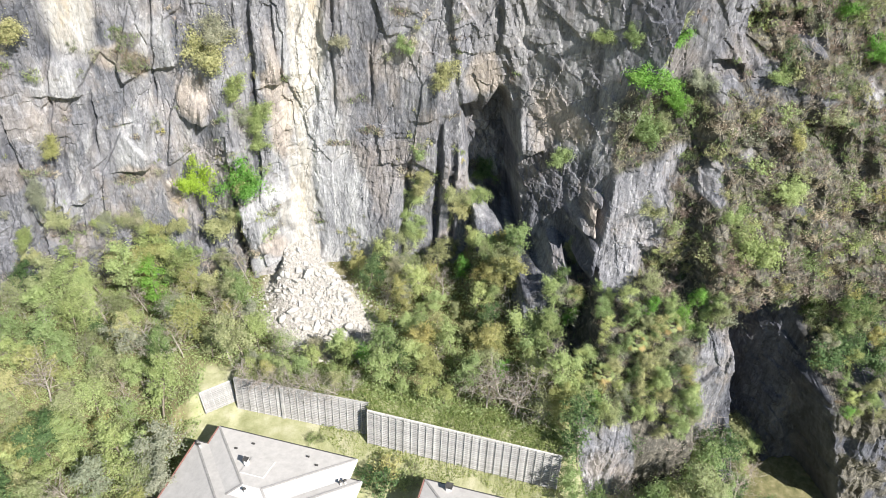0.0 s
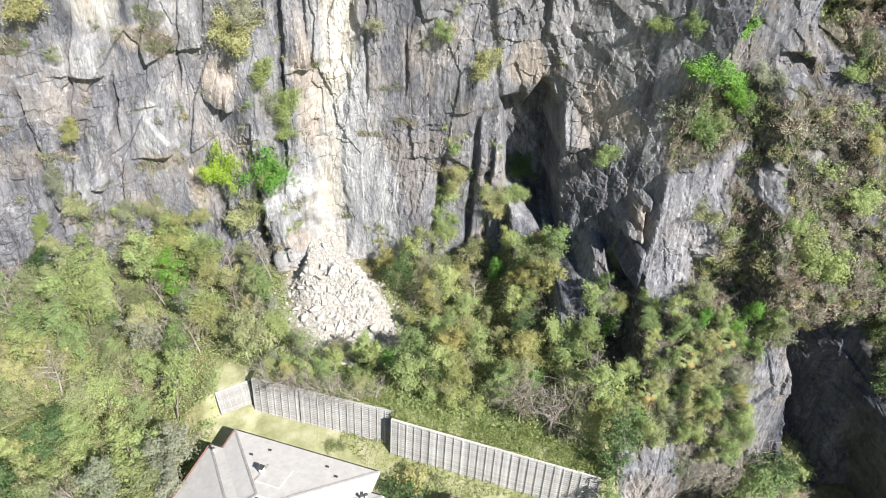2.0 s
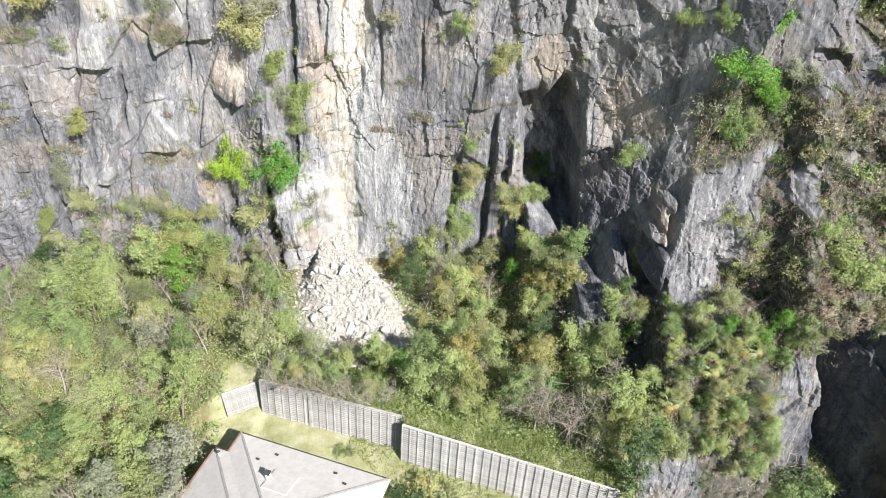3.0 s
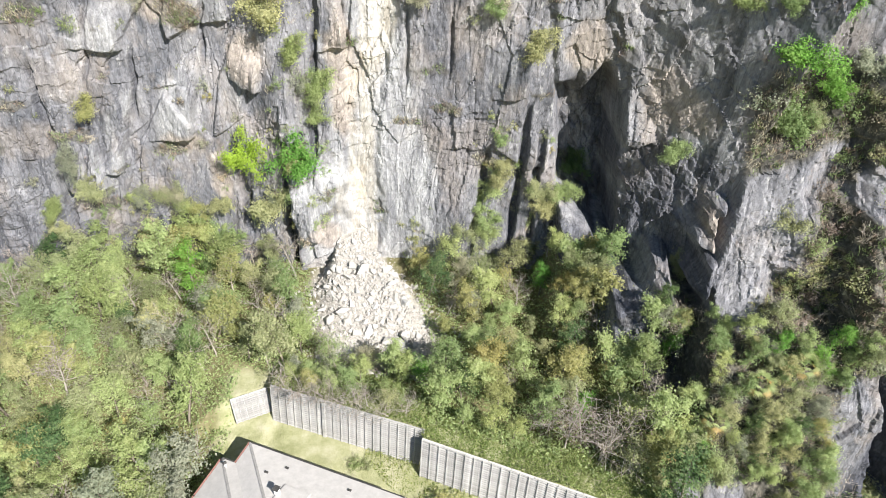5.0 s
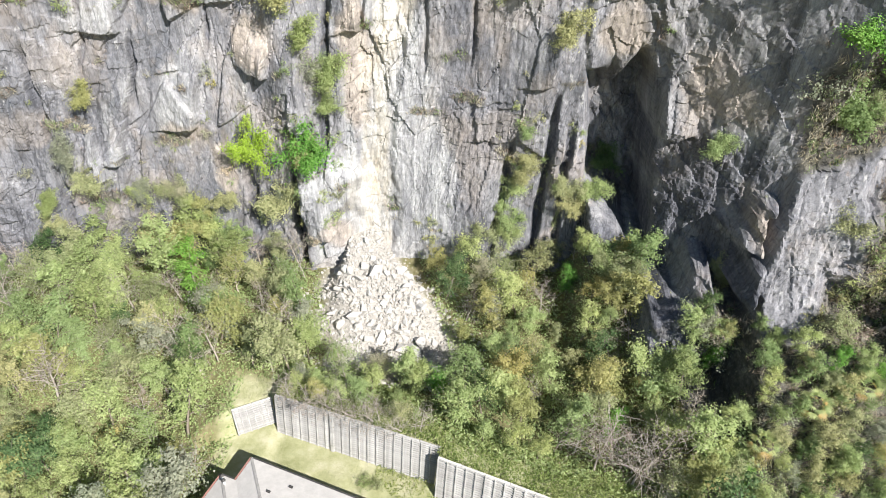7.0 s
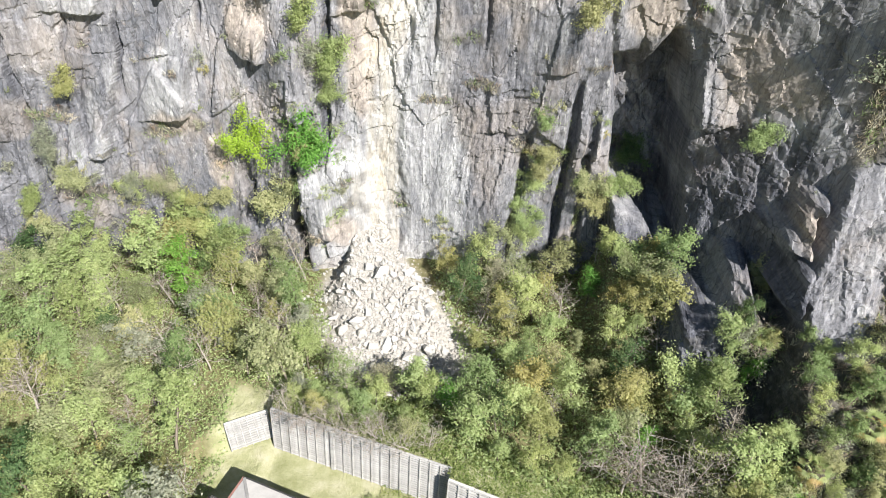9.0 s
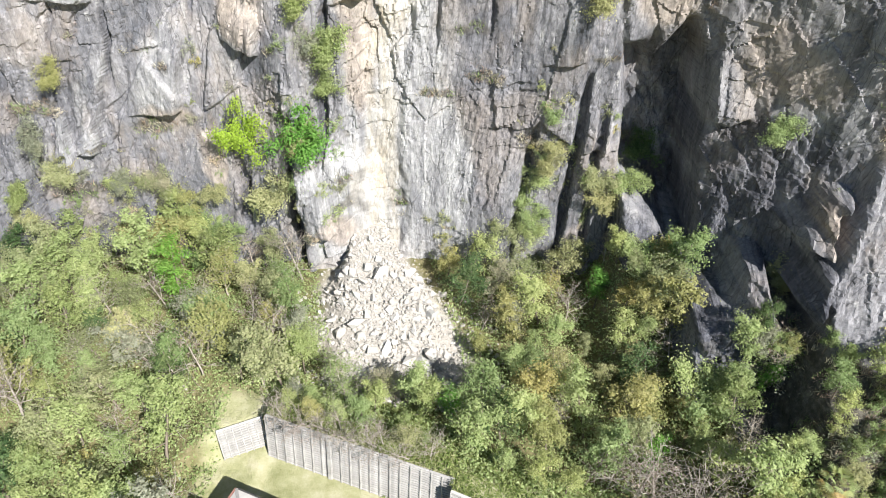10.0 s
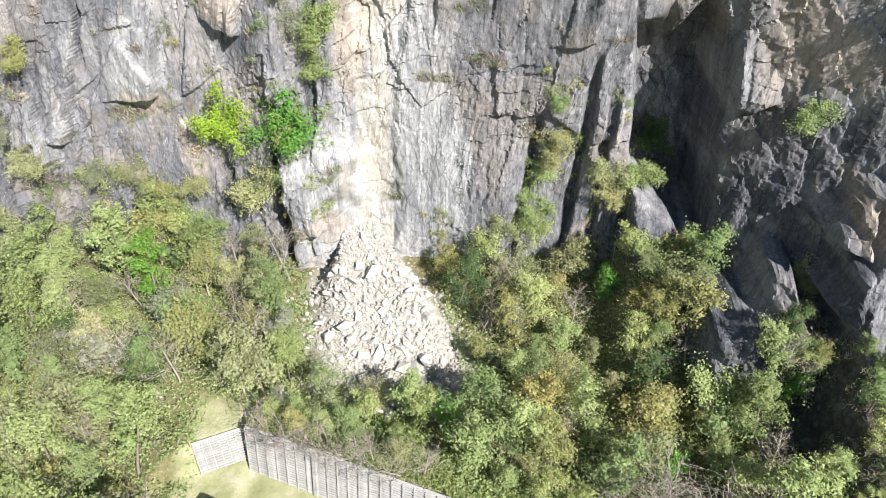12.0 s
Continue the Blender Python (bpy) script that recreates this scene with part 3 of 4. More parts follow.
    # low slab darkened fully in place of a shadow on it
    slate_shade = np.maximum(slate_shade, deep * step(8, 9, x) * step(13.5, 12.5, z))
    ashy = np.maximum(ashy, 0.55 * step(8.5, 10, x) * step(19, 17.5, x) * step(25, 27, z) * step(-0.2, 0.15, streaks))
    ashy = np.maximum(ashy, 0.35 * deep * step(-0.05, -0.2, stain) * step(33, 27, z))
    ashy = np.maximum(0.8 * ashy, 0.5 * step(0.15, 0.5, plates(x, z)) * step(-0.35, 0.1, streaks) * step(0, -2, x))
    # clefts coloured darker on top of the shade they cast
    slate_shade = np.maximum(slate_shade, 0.7 * step(0.1, 0.5, clefts(x, z)))
    slate_shade = np.maximum(slate_shade, 0.55 * step(0.02, 0.3, fbm(x * 0.14, z * 0.09, 4, 72)) * step(-12, -20, x))
    # iron-stained, freshly broken rock
    rusty = np.zeros(x.shape)
    for sx, sz, wide, tall in ((-19.6, 27.0, 1.7, 9.0), (-28.8, 29.8, 2.2, 2.6), (-36.8, 20.6, 3.4, 1.5), (-36.0, 34.5, 3.2, 2.0), (-34.0, 17.0, 1.5, 5.0), (12.5, 29.0, 3.6, 3.6), (5.5, 32.5, 2.4, 2.5), (16.6, 21.3, 1.2, 2.2), (-22.5, 9.0, 1.6, 2.0)):
        rusty = np.maximum(rusty, step(1.15, 0.45, np.hypot((x - sx) / wide, (z - sz) / tall) + 0.9 * fbm(x * 0.5, z * 0.35, 4, 75)))
    rusty = np.maximum(rusty, 0.4 * step(0.12, 0.4, fbm(x * 0.2, z * 0.16, 4, 76)) * step(3, 0, x))
    return {"fresh": fresh, "ashy": ashy * (1 - 0.6 * rusty), "soil": ledge * (1 - fresh), "slate_shade": slate_shade, "rusty": rusty}


def ground_masks(x, y):
    behind = y - wall_line(x)
    lawn = step(1.0, 0.0, behind) * step(-29, -27, x)
    lawn = np.maximum(lawn, step(-31, -29.5, x) * step(-24.5, -25.5, x) * step(54.5, 52.5, y))
    grass = step(6.0, 3.0, behind) * step(0.2, 0.6, behind) * step(-27, -25, x)
    scree = step(1.25, 0.85, np.abs(x - fan_mid(y)) / (3.3 + 3.4 * step(71, 64, y)) + 0.5 * fbm(x * 0.3, y * 0.3, 3, 71)) * step(53, 56, y)
    return {"lawn": np.maximum(lawn, grass), "scree": scree}


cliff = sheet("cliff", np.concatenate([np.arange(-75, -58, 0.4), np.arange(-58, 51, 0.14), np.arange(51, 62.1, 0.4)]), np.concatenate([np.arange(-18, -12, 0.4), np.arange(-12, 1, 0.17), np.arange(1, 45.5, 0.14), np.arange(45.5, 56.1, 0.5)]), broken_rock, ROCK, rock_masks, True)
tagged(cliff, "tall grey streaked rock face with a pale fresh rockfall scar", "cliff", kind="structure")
ground = sheet("ground", np.concatenate([[-3000, -1200, -500, -220, -120], np.arange(-85, 70.1, 0.5), [90, 150, 300, 800, 3000]]),
               np.concatenate([[-3000, -1200, -500, -200, -80, -30, 0, 15], np.arange(24, 74.1, 0.4)]), lambda x, y: (x, y, ground_z(x, y)), GROUND, ground_masks)
tagged(ground, "ground with mown lawn by the house, leaf litter and stony debris", "ground", kind="structure")
# wooded hill on top of and beside the face, out to the horizon
hill = sheet("hill", np.array([-3000, -900, -300, -120, -75, -40, 0, 35, 62, 110, 300, 900, 3000.0]), np.array([0, 0.02, 0.06, 0.15, 0.4, 1.0]),
             lambda u, v: (u, 66 + 12 * v**0.3 + 2900 * v, 54 + 160 * np.minimum(v * 6, 1) * (1 - 0.6 * v)), GROUND, lambda u, v: {"lawn": 0 * u, "scree": 0 * u})
tagged(hill, "wooded hilltop above the rock face", "hill", kind="structure")


def part(name, mesh, mat, parent, label=""):
    me = mesh
    if isinstance(mesh, bmesh.types.BMesh):
        me = bpy.data.meshes.new(name)
        mesh.to_mesh(me)
        mesh.free()
    if mat and not me.materials:
        me.materials.append(mat)
    ob = new(name, me)
    ob.parent = parent
    if label:
        tagged(ob, label)
    return ob


# ---- crib wall ----
def box(bm, size, m):
    bmesh.ops.create_cube(bm, size=1.0, matrix=m @ Matrix.Diagonal((*size, 1)))


def block_mesh(name, size, bevel=0.02):
    bm = bmesh.new()
    box(bm, size, Matrix())
    if bevel:
        bmesh.ops.bevel(bm, geom=bm.edges[:], offset=bevel, segments=1, affect="EDGES")
    me = bpy.data.meshes.new(name)
    bm.to_mesh(me)
    bm.free()
    return me


COPING = plain("pale_coping", (0.38, 0.36, 0.33), (0.55, 0.53, 0.5), 2.0)


def crib_section(name, a, b, foot_a, foot_b, top, courses, bays, label, thick_at=0, batter=0.15, pale=True):
    """A stretch of wall of stacked beams between upright ribs, from a to b in plan."""
    a, b = Vector((*a, 0)), Vector((*b, 0))
    along = (b - a).normalized()
    out = Vector((along.y, -along.x, 0))
    length = (b - a).length
    turn = Matrix.Rotation(math.atan2(along.y, along.x), 4, "Z")
    ob = new(name)
    ob.matrix_world = Matrix.Translation((a + b) / 2) @ turn
    foot = min(foot_a, foot_b)
    height = top - foot
    lean = Matrix.Rotation(-math.atan(batter), 4, "X")
    # stony core behind the beams
    bm = bmesh.new()
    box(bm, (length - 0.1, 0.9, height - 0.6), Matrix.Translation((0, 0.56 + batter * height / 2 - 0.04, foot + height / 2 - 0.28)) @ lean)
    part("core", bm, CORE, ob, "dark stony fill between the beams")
    rail, post = block_mesh("rail", (length, 0.2, 0.12), 0.012), block_mesh("post", (0.1, 0.2, height / math.cos(math.atan(batter))), 0.015)
    for k in range(courses):
        z = foot + height * (k + 0.5) / courses
        r = part("rail", rail, CONCRETE, ob)
        r.matrix_basis = Matrix.Translation((0, batter * (z - foot) - 0.02, z)) @ Matrix.Rotation(0.003 * math.sin(k * 2.3), 4, "Y")
    for k in range(bays + 1):
        p = part("post", post, CONCRETE, ob)
        p.matrix_basis = Matrix.Translation((-length / 2 + 0.07 + (length - 0.14) * k / bays, batter * height / 2 - 0.07, foot + height / 2)) @ lean
    if thick_at:
        pier = block_mesh("pier", (0.34, 0.3, height / math.cos(math.atan(batter))), 0.02)
        p = part("pier", pier, CONCRETE, ob, "wider concrete rib")
        p.matrix_basis = Matrix.Translation((-length / 2 + length * thick_at, batter * height / 2 - 0.1, foot + height / 2)) @ lean
    pieces = max(2, round(length / 2.2))
    cap = block_mesh("coping", (length / pieces - 0.03, 0.2, 0.09), 0.02)
    for k in range(pieces):
        c = part("coping", cap, COPING if pale else CONCRETE, ob, "pale concrete coping piece" if pale else "weathered concrete coping piece")
        c.matrix_basis = Matrix.Translation((-length / 2 + length * (k + 0.5) / pieces, batter * height + 0.02, top + 0.04 + 0.02 * math.sin(k * 3.1))) @ Matrix.Rotation(0.01 * math.sin(k * 5.0), 4, "Y")
    return tagged(ob, label, "retaining wall", "sections of the crib wall")


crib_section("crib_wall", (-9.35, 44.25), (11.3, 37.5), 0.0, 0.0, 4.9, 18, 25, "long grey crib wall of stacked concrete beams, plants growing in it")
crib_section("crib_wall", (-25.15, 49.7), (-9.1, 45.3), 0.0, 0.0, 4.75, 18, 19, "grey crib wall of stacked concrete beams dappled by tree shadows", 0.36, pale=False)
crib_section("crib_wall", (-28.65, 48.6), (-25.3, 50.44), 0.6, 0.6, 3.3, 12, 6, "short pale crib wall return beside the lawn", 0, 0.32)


# ---- houses ----
TILES = plain("pale_roof_tiles", (0.37, 0.352, 0.335), (0.485, 0.462, 0.44), 1.2, (1, 1, 1), 0.8, 0.03)
PLASTER = plain("cream_plaster", (0.6, 0.55, 0.46), (0.7, 0.66, 0.57), 0.8)
REDTRIM = plain("red_painted_trim", (0.2, 0.1, 0.08), (0.3, 0.16, 0.13), 2.0)


def hip_roof(width, depth, slope, thick=0.25):
    """A hipped roof over a rectangle from the corner (0, 0) along +x and -y, eaves at z 0."""
    half = min(width, depth) / 2
    top = half * slope
    if width >= depth:
        ridge = [(half, -half, top), (width - half, -half, top)]
    else:
        ridge = [(half, -half, top), (half, -(depth - half), top)]
    c = [(0, 0), (width, 0), (width, -depth), (0, -depth)]
    bm = bmesh.new()
    low = [bm.verts.new((x, y, -thick)) for x, y in c]
    up = [bm.verts.new((x, y, 0)) for x, y in c]
    r = [bm.verts.new(p) for p in ridge]
    for k in range(4):
        bm.faces.new((low[k], low[(k + 1) % 4], up[(k + 1) % 4], up[k]))
    if width >= depth:
        for f in ((up[0], up[1], r[1], r[0]), (up[1], up[2], r[1]), (up[2], up[3], r[0], r[1]), (up[3], up[0], r[0])):
            bm.faces.new(f)
    else:
        for f in ((up[0], up[1], r[0]), (up[1], up[2], r[1], r[0]), (up[2], up[3], r[1]), (up[3], up[0], r[0], r[1])):
            bm.faces.new(f)
    bm.faces.new(low[::-1])
    bmesh.ops.recalc_face_normals(bm, faces=bm.faces[:])
    return bm


def roof_z(u, w, blocks, eave):
    return eave + 0.33 * max(0, *(min(u - ox, ox + bw - u, oy - w, w - oy + bd) for ox, oy, bw, bd in blocks))


def ridge_cap(a, b, width=0.22):
    a, b = Vector(a), Vector(b)
    bm = bmesh.new()
    d = b - a
    box(bm, (d.length, width, 0.07), Matrix.Translation((a + b) / 2 + Vector((0, 0, 0.02))) @ d.to_track_quat("X", "Z").to_matrix().to_4x4())
    return bm


def house(x, y, yaw, eave, blocks, label):
    ob = new("house")
    ob.matrix_world = pose(x, y, 0, 0, 0, yaw)
    for ox, oy, w, d in blocks:
        r = part("roof", hip_roof(w, d, 0.33), TILES, ob, "pale sun-bleached hipped tile roof")
        r.location = (ox, oy, eave)
        h = min(w, d) / 2
        for (cx, cy), (sx, sy) in (((0, 0), (1, -1)), ((w, 0), (-1, -1)), ((0, -d), (1, 1)), ((w, -d), (-1, 1))):
            part("hip_cap", ridge_cap((cx, cy, 0), (cx + sx * h, cy + sy * h, h * 0.33)), CAPS, r, "darker tile capping along the hip")
        bm = bmesh.new()
        box(bm, (w - 1.2, d - 1.2, eave + 5.7), Matrix.Translation((ox + w / 2, oy - d / 2, (eave - 0.25) / 2 - 2.9)))
        part("wall", bm, PLASTER, ob, "cream plastered house wall")
        for side in (0, 1):
            bm = bmesh.new()
            box(bm, (0.16, d + 0.1, 0.2), Matrix.Translation((ox + (w + 0.1 if side else -0.1), oy - d / 2, eave - 0.1)))
            part("gutter", bm, WHITETRIM if side else REDTRIM, ob, "white painted eaves trim" if side else "red painted eaves trim")
        bm = bmesh.new()
        box(bm, (w, 0.13, 0.16), Matrix.Translation((ox + w / 2, oy + 0.08, eave - 0.1)))
        part("gutter", bm, DARKTRIM, ob, "thin dark metal gutter")
    return tagged(ob, label, "house")


def chimney(parent, u, w, z, size, tall, name="chimney"):
    bm = bmesh.new()
    box(bm, (size, size, tall + 0.6), Matrix.Translation((u, w, z + tall / 2 - 0.3)))
    bmesh.ops.bevel(bm, geom=bm.edges[:], offset=0.02, segments=1, affect="EDGES")
    c = part(name, bm, WHITETRIM, parent, "whitewashed stack")
    bm = bmesh.new()
    box(bm, (size * 1.35, size * 1.35, 0.07), Matrix.Translation((u, w, z + tall + 0.24)))
    for a in (-1, 1):
        for b in (-1, 1):
            box(bm, (0.07, 0.07, 0.24), Matrix.Translation((u + a * size * 0.4, w + b * size * 0.4, z + tall + 0.1)))
    part("cowl", bm, DARKTRIM, c, "dark metal cowl")


def roof_vent(parent, u, w, z):
    bm = bmesh.new()
    bmesh.ops.create_cone(bm, cap_ends=True, segments=10, radius1=0.11, radius2=0.11, depth=0.7, matrix=Matrix.Translation((u, w, z + 0.2)))
    p = part("vent_pipe", bm, WHITETRIM, parent, "short white vent pipe")
    bm = bmesh.new()
    bmesh.ops.create_cone(bm, cap_ends=True, segments=10, radius1=0.19, radius2=0.06, depth=0.16, matrix=Matrix.Translation((u, w, z + 0.64)))
    part("vent_cap", bm, DARKTRIM, p, "dark vent cap")


CAPS = plain("hip_tiles", (0.22, 0.21, 0.2), (0.34, 0.325, 0.31), 3.0)
WHITETRIM = plain("white_paint", (0.6, 0.59, 0.57), (0.75, 0.74, 0.72), 1.5)
DARKTRIM = plain("dark_metal", (0.03, 0.03, 0.03), (0.08, 0.075, 0.07), 2.0, rough=0.5)
VILLA, ANNEX = [(0, 0, 16.06, 14.0), (-1.45, -2.35, 18.9, 17.0)], [(0, 0, 14.0, 12.0)]
villa = house(-25.4, 44.25, -17.3, 3.8, VILLA, "large house with a pale hipped tile roof beside the lawn")
annex = house(-2.8, 36.8, -17.3, 3.8, ANNEX, "neighbouring house with a pale ribbed tile roof")
chimney(villa, 6.0, -4.4, roof_z(6.0, -4.4, VILLA, 3.8), 0.4, 0.75)
for u, w in ((-0.95, -2.75), (-0.5, -3.1), (15.75, -3.4), (16.1, -3.1), (7.6, -7.6)):
    roof_vent(villa, u, w, roof_z(u, w, VILLA, 3.8))
for u, w in ((4.9, -1.35), (11.2, -1.3), (3.6, -2.6), (12.6, -2.2)):
    bm = bmesh.new()
    box(bm, (0.34, 0.2, 0.12), Matrix.Translation((u, w, roof_z(u, w, VILLA, 3.8) + 0.04)))
    part("vent_tile", bm, DARKTRIM, villa, "small dark vent tile")
# low raised hatch set into the back slope
bm = bmesh.new()
box(bm, (2.6, 2.6, 0.16), Matrix.Translation((7.2, -4.4, roof_z(7.2, -4.4, VILLA, 3.8) + 0.05)) @ Matrix.Rotation(-math.atan(0.33), 4, "X"))
bmesh.ops.bevel(bm, geom=bm.edges[:], offset=0.03, segments=1, affect="EDGES")
part("roof_hatch", bm, TILES, villa, "low raised panel in the roof slope")
chimney(annex, 2.7, -0.6, roof_z(2.7, -0.6, ANNEX, 3.8), 0.55, 0.5)


# ---- plants ----
def leaves_mesh(name, centres, normals, sizes, rng, slim=0.75):
    """Many small leaves, a pointed triangle each."""
    n = len(centres)
    t = rng.normal(size=(n, 3))
    t -= normals * (t * normals).sum(1, keepdims=True)
    t /= np.linalg.norm(t, axis=1, keepdims=True) + 1e-9
    s = np.cross(normals, t)
    L, W = sizes[:, None], sizes[:, None] * slim
    v = np.stack([centres - t * L * 0.4 - s * W * 0.5, centres - t * L * 0.4 + s * W * 0.5, centres + t * L * 0.6], 1).reshape(-1, 3)
    me = bpy.data.meshes.new(name)
    me.vertices.add(3 * n)
    me.vertices.foreach_set("co", v.astype(np.float32).ravel())
    me.loops.add(3 * n)
    me.loops.foreach_set("vertex_index", np.arange(3 * n, dtype=np.int32))
    me.polygons.add(n)
    me.polygons.foreach_set("loop_start", np.arange(0, 3 * n, 3, dtype=np.int32))
    me.polygons.foreach_set("loop_total", np.full(n, 3, dtype=np.int32))
    me.update(calc_edges=True)
    return me


def tubes_mesh(name, paths, most=4):
    """Tapered branches: each path is a list of (point, radius)."""
    verts, faces = [], []
    for path in paths:
        base, sides = len(verts), most if path[0][1] > 0.07 else 3
        for k, (p, r) in enumerate(path):
            d = (path[min(k + 1, len(path) - 1)][0] - path[max(k - 1, 0)][0]).normalized()
            a = d.orthogonal().normalized()
            c = d.cross(a)
            for q in range(sides):
                w = 2 * math.pi * q / sides
                verts.append(p + (a * math.cos(w) + c * math.sin(w)) * r)
        for k in range(len(path) - 1):
            for q in range(sides):
                i, j = base + k * sides + q, base + k * sides + (q + 1) % sides
                faces.append((i, j, j + sides, i + sides))
    me = bpy.data.meshes.new(name)
    me.from_pydata(verts, [], faces)
    me.polygons.foreach_set("use_smooth", [True] * len(faces))
    return me


def branch(start, way, length, radius, rng, bend=0.25, steps=4):
    path, p, d = [(start.copy(), radius)], start.copy(), way.normalized()
    for k in range(steps):
        d = (d + Vector(rng.normal(size=3)) * bend + Vector((0, 0, 0.08))).normalized()
        p = p + d * length / steps
        path.append((p.copy(), max(radius * (1 - (k + 1) / steps * 0.8), 0.008)))
    return path


def limbs(height, spread, count, rng, trunk_radius, crown_from=0.35, twigs=2):
    lean = Vector((rng.normal() * 0.08, rng.normal() * 0.08, 1))
    trunk = branch(Vector((0, 0, -0.3)), lean, height * 0.8 + 0.3, trunk_radius, rng, 0.07, 6)
    paths = [trunk]
    for k in range(count):
        f = crown_from + (1 - crown_from) * (k + rng.rand()) / count
        i = min(int(f * 6), 5)
        p = trunk[i][0].lerp(trunk[i + 1][0], f * 6 - i)
        w = 2.4 * k + rng.rand()
        reach = spread * (0.65 + 0.5 * rng.rand()) * (1.15 - 0.55 * f)
        b = branch(p, Vector((math.cos(w), math.sin(w), 0.35 + 0.6 * f)), reach, trunk_radius * 0.45 * (1.2 - f), rng, 0.22, 4)
        paths.append(b)
        for _ in range(twigs):
            s = b[rng.randint(1, 4)][0]
            q = branch(s, (b[-1][0] - s) + Vector(rng.normal(size=3)) * reach * 0.5, reach * (0.4 + 0.35 * rng.rand()), trunk_radius * 0.14, rng, 0.3, 2)
            paths.append(q)
    return paths


def crown_leaves(name, paths, count, clump, size, rng, low=None, even=0.03):
    """Leaves in loose sprays along the outer half of each branch."""
    inner, outer = [], []
    for path in paths:
        for (p, _), (q, _) in zip(path[1:-1], path[2:]):
            inner.append(tuple(p))
            outer.append(tuple(q))
    inner, outer = np.array(inner), np.array(outer)
    weight = rng.rand(len(inner)) ** 2 + even
    pick = np.searchsorted(np.cumsum(weight) / weight.sum(), rng.rand(count)).clip(0, len(inner) - 1)
    f = rng.rand(count)[:, None]
    d = rng.normal(size=(count, 3))
    spread = clump * (0.17 + 0.22 * rng.rand(len(inner)))[pick] * np.where(rng.rand(count) < 0.12, 2.0, 1.0)
    c = inner[pick] * (1 - f) + outer[pick] * f + d * spread[:, None] * [1, 1, 0.7]
    if low is not None:
        c[:, 2] = np.maximum(c[:, 2], low + 0.3 * rng.rand(count))
    n = d * 0.45 + [0.2, -0.3, 0.7] + rng.normal(size=(count, 3)) * 0.35
    n /= np.linalg.norm(n, axis=1, keepdims=True)
    return leaves_mesh(name, c, n, size * (0.6 + 0.8 * rng.rand(count)), rng)


def tree(seed, height, spread, count, clump, size, limbs_count=12, radius=0.13, leaf="green", bark=None, crown_from=0.35, twigs=1):
    rng = np.random.RandomState(seed)
    ob = new("tree")
    paths = limbs(height, spread, limbs_count, rng, radius, crown_from, twigs)
    part("trunk", tubes_mesh("trunk", paths), bark or BARK, ob)
    if count:
        part("crown", crown_leaves("crown", paths[1:], count, clump, size, rng), LEAF[leaf], ob)
    return ob


def shrub(seed, height, width, count, size, leaf="green", bare=False):
    rng = np.random.RandomState(seed)
    ob = new("shrub")
    paths = []
    for k in range(12 if bare else 8):
        w = 2 * math.pi * k / 8 + rng.rand()
        b = branch(Vector((0.1 * math.cos(w), 0.1 * math.sin(w), -0.15)), Vector((math.cos(w) * width / height, math.sin(w) * width / height, 0.9 + 0.6 * rng.rand())), height * (0.7 + 0.4 * rng.rand()), 0.035, rng, 0.25, 4)
        paths.append(b)
        for _ in range(4 if bare else 2):
            s = b[rng.randint(1, 4)][0]
            paths.append(branch(s, Vector((math.cos(w), math.sin(w), 0.8)) + Vector(rng.normal(size=3)) * 0.8, height * 0.45, 0.014, rng, 0.35, 2))
    part("stem", tubes_mesh("stem", paths, 3), DEADWOOD if bare else BARK, ob)
    if count:
        part("foliage", crown_leaves("foliage", paths, count, width * 0.42, size, rng, 0.0, 0.9), LEAF[leaf], ob)
    return ob


def recolour(ob, leaf):
    for c in ob.children:
        if c.name.startswith(("crown", "foliage")):
            c.material_slots[0].link = "OBJECT"
            c.material_slots[0].material = LEAF[leaf]


WORDS = {"green": "green", "lime": "bright lime-green", "vivid": "vivid green", "acid": "acid yellow-green", "olive": "dull olive-green", "sage": "pale grey-green", "dark": "dark green",
         "grass": "fresh green", "yellow": "yellow-green autumn", "orange": "orange autumn", "straw": "dry straw-coloured", "brown": "dry brown"}
made = {}


def plant(kinds, leaf, x, y, z, scale, rng, group, where, category, lean=0.0):
    """Sets one plant of a kind on the land; the first of a kind is the original, the rest are copies of it."""
    kind = kinds[rng.randint(len(kinds))]
    m = Matrix.Translation((x, y, z)) @ Matrix.Rotation(lean, 4, "X") @ Matrix.Rotation(rng.rand() * 6.283, 4, "Z") @ Matrix.Rotation(0.12 * rng.normal(), 4, "X")
    ob = copy_thing(PROTO[kind], m)
    ob.name = category
    s = scale * (0.9 + 0.2 * rng.rand())
    w = 1.12 if category == "tree" else 1.0
    ob.scale = (s * w, s * w, s * (0.9 + 0.25 * rng.rand()))
    bare = kind.startswith("bare")
    if not bare:
        recolour(ob, leaf)
    label = f"{'leafless grey-brown' if bare else WORDS[leaf]} {category} {where}"
    return tagged(ob, label, category, group)


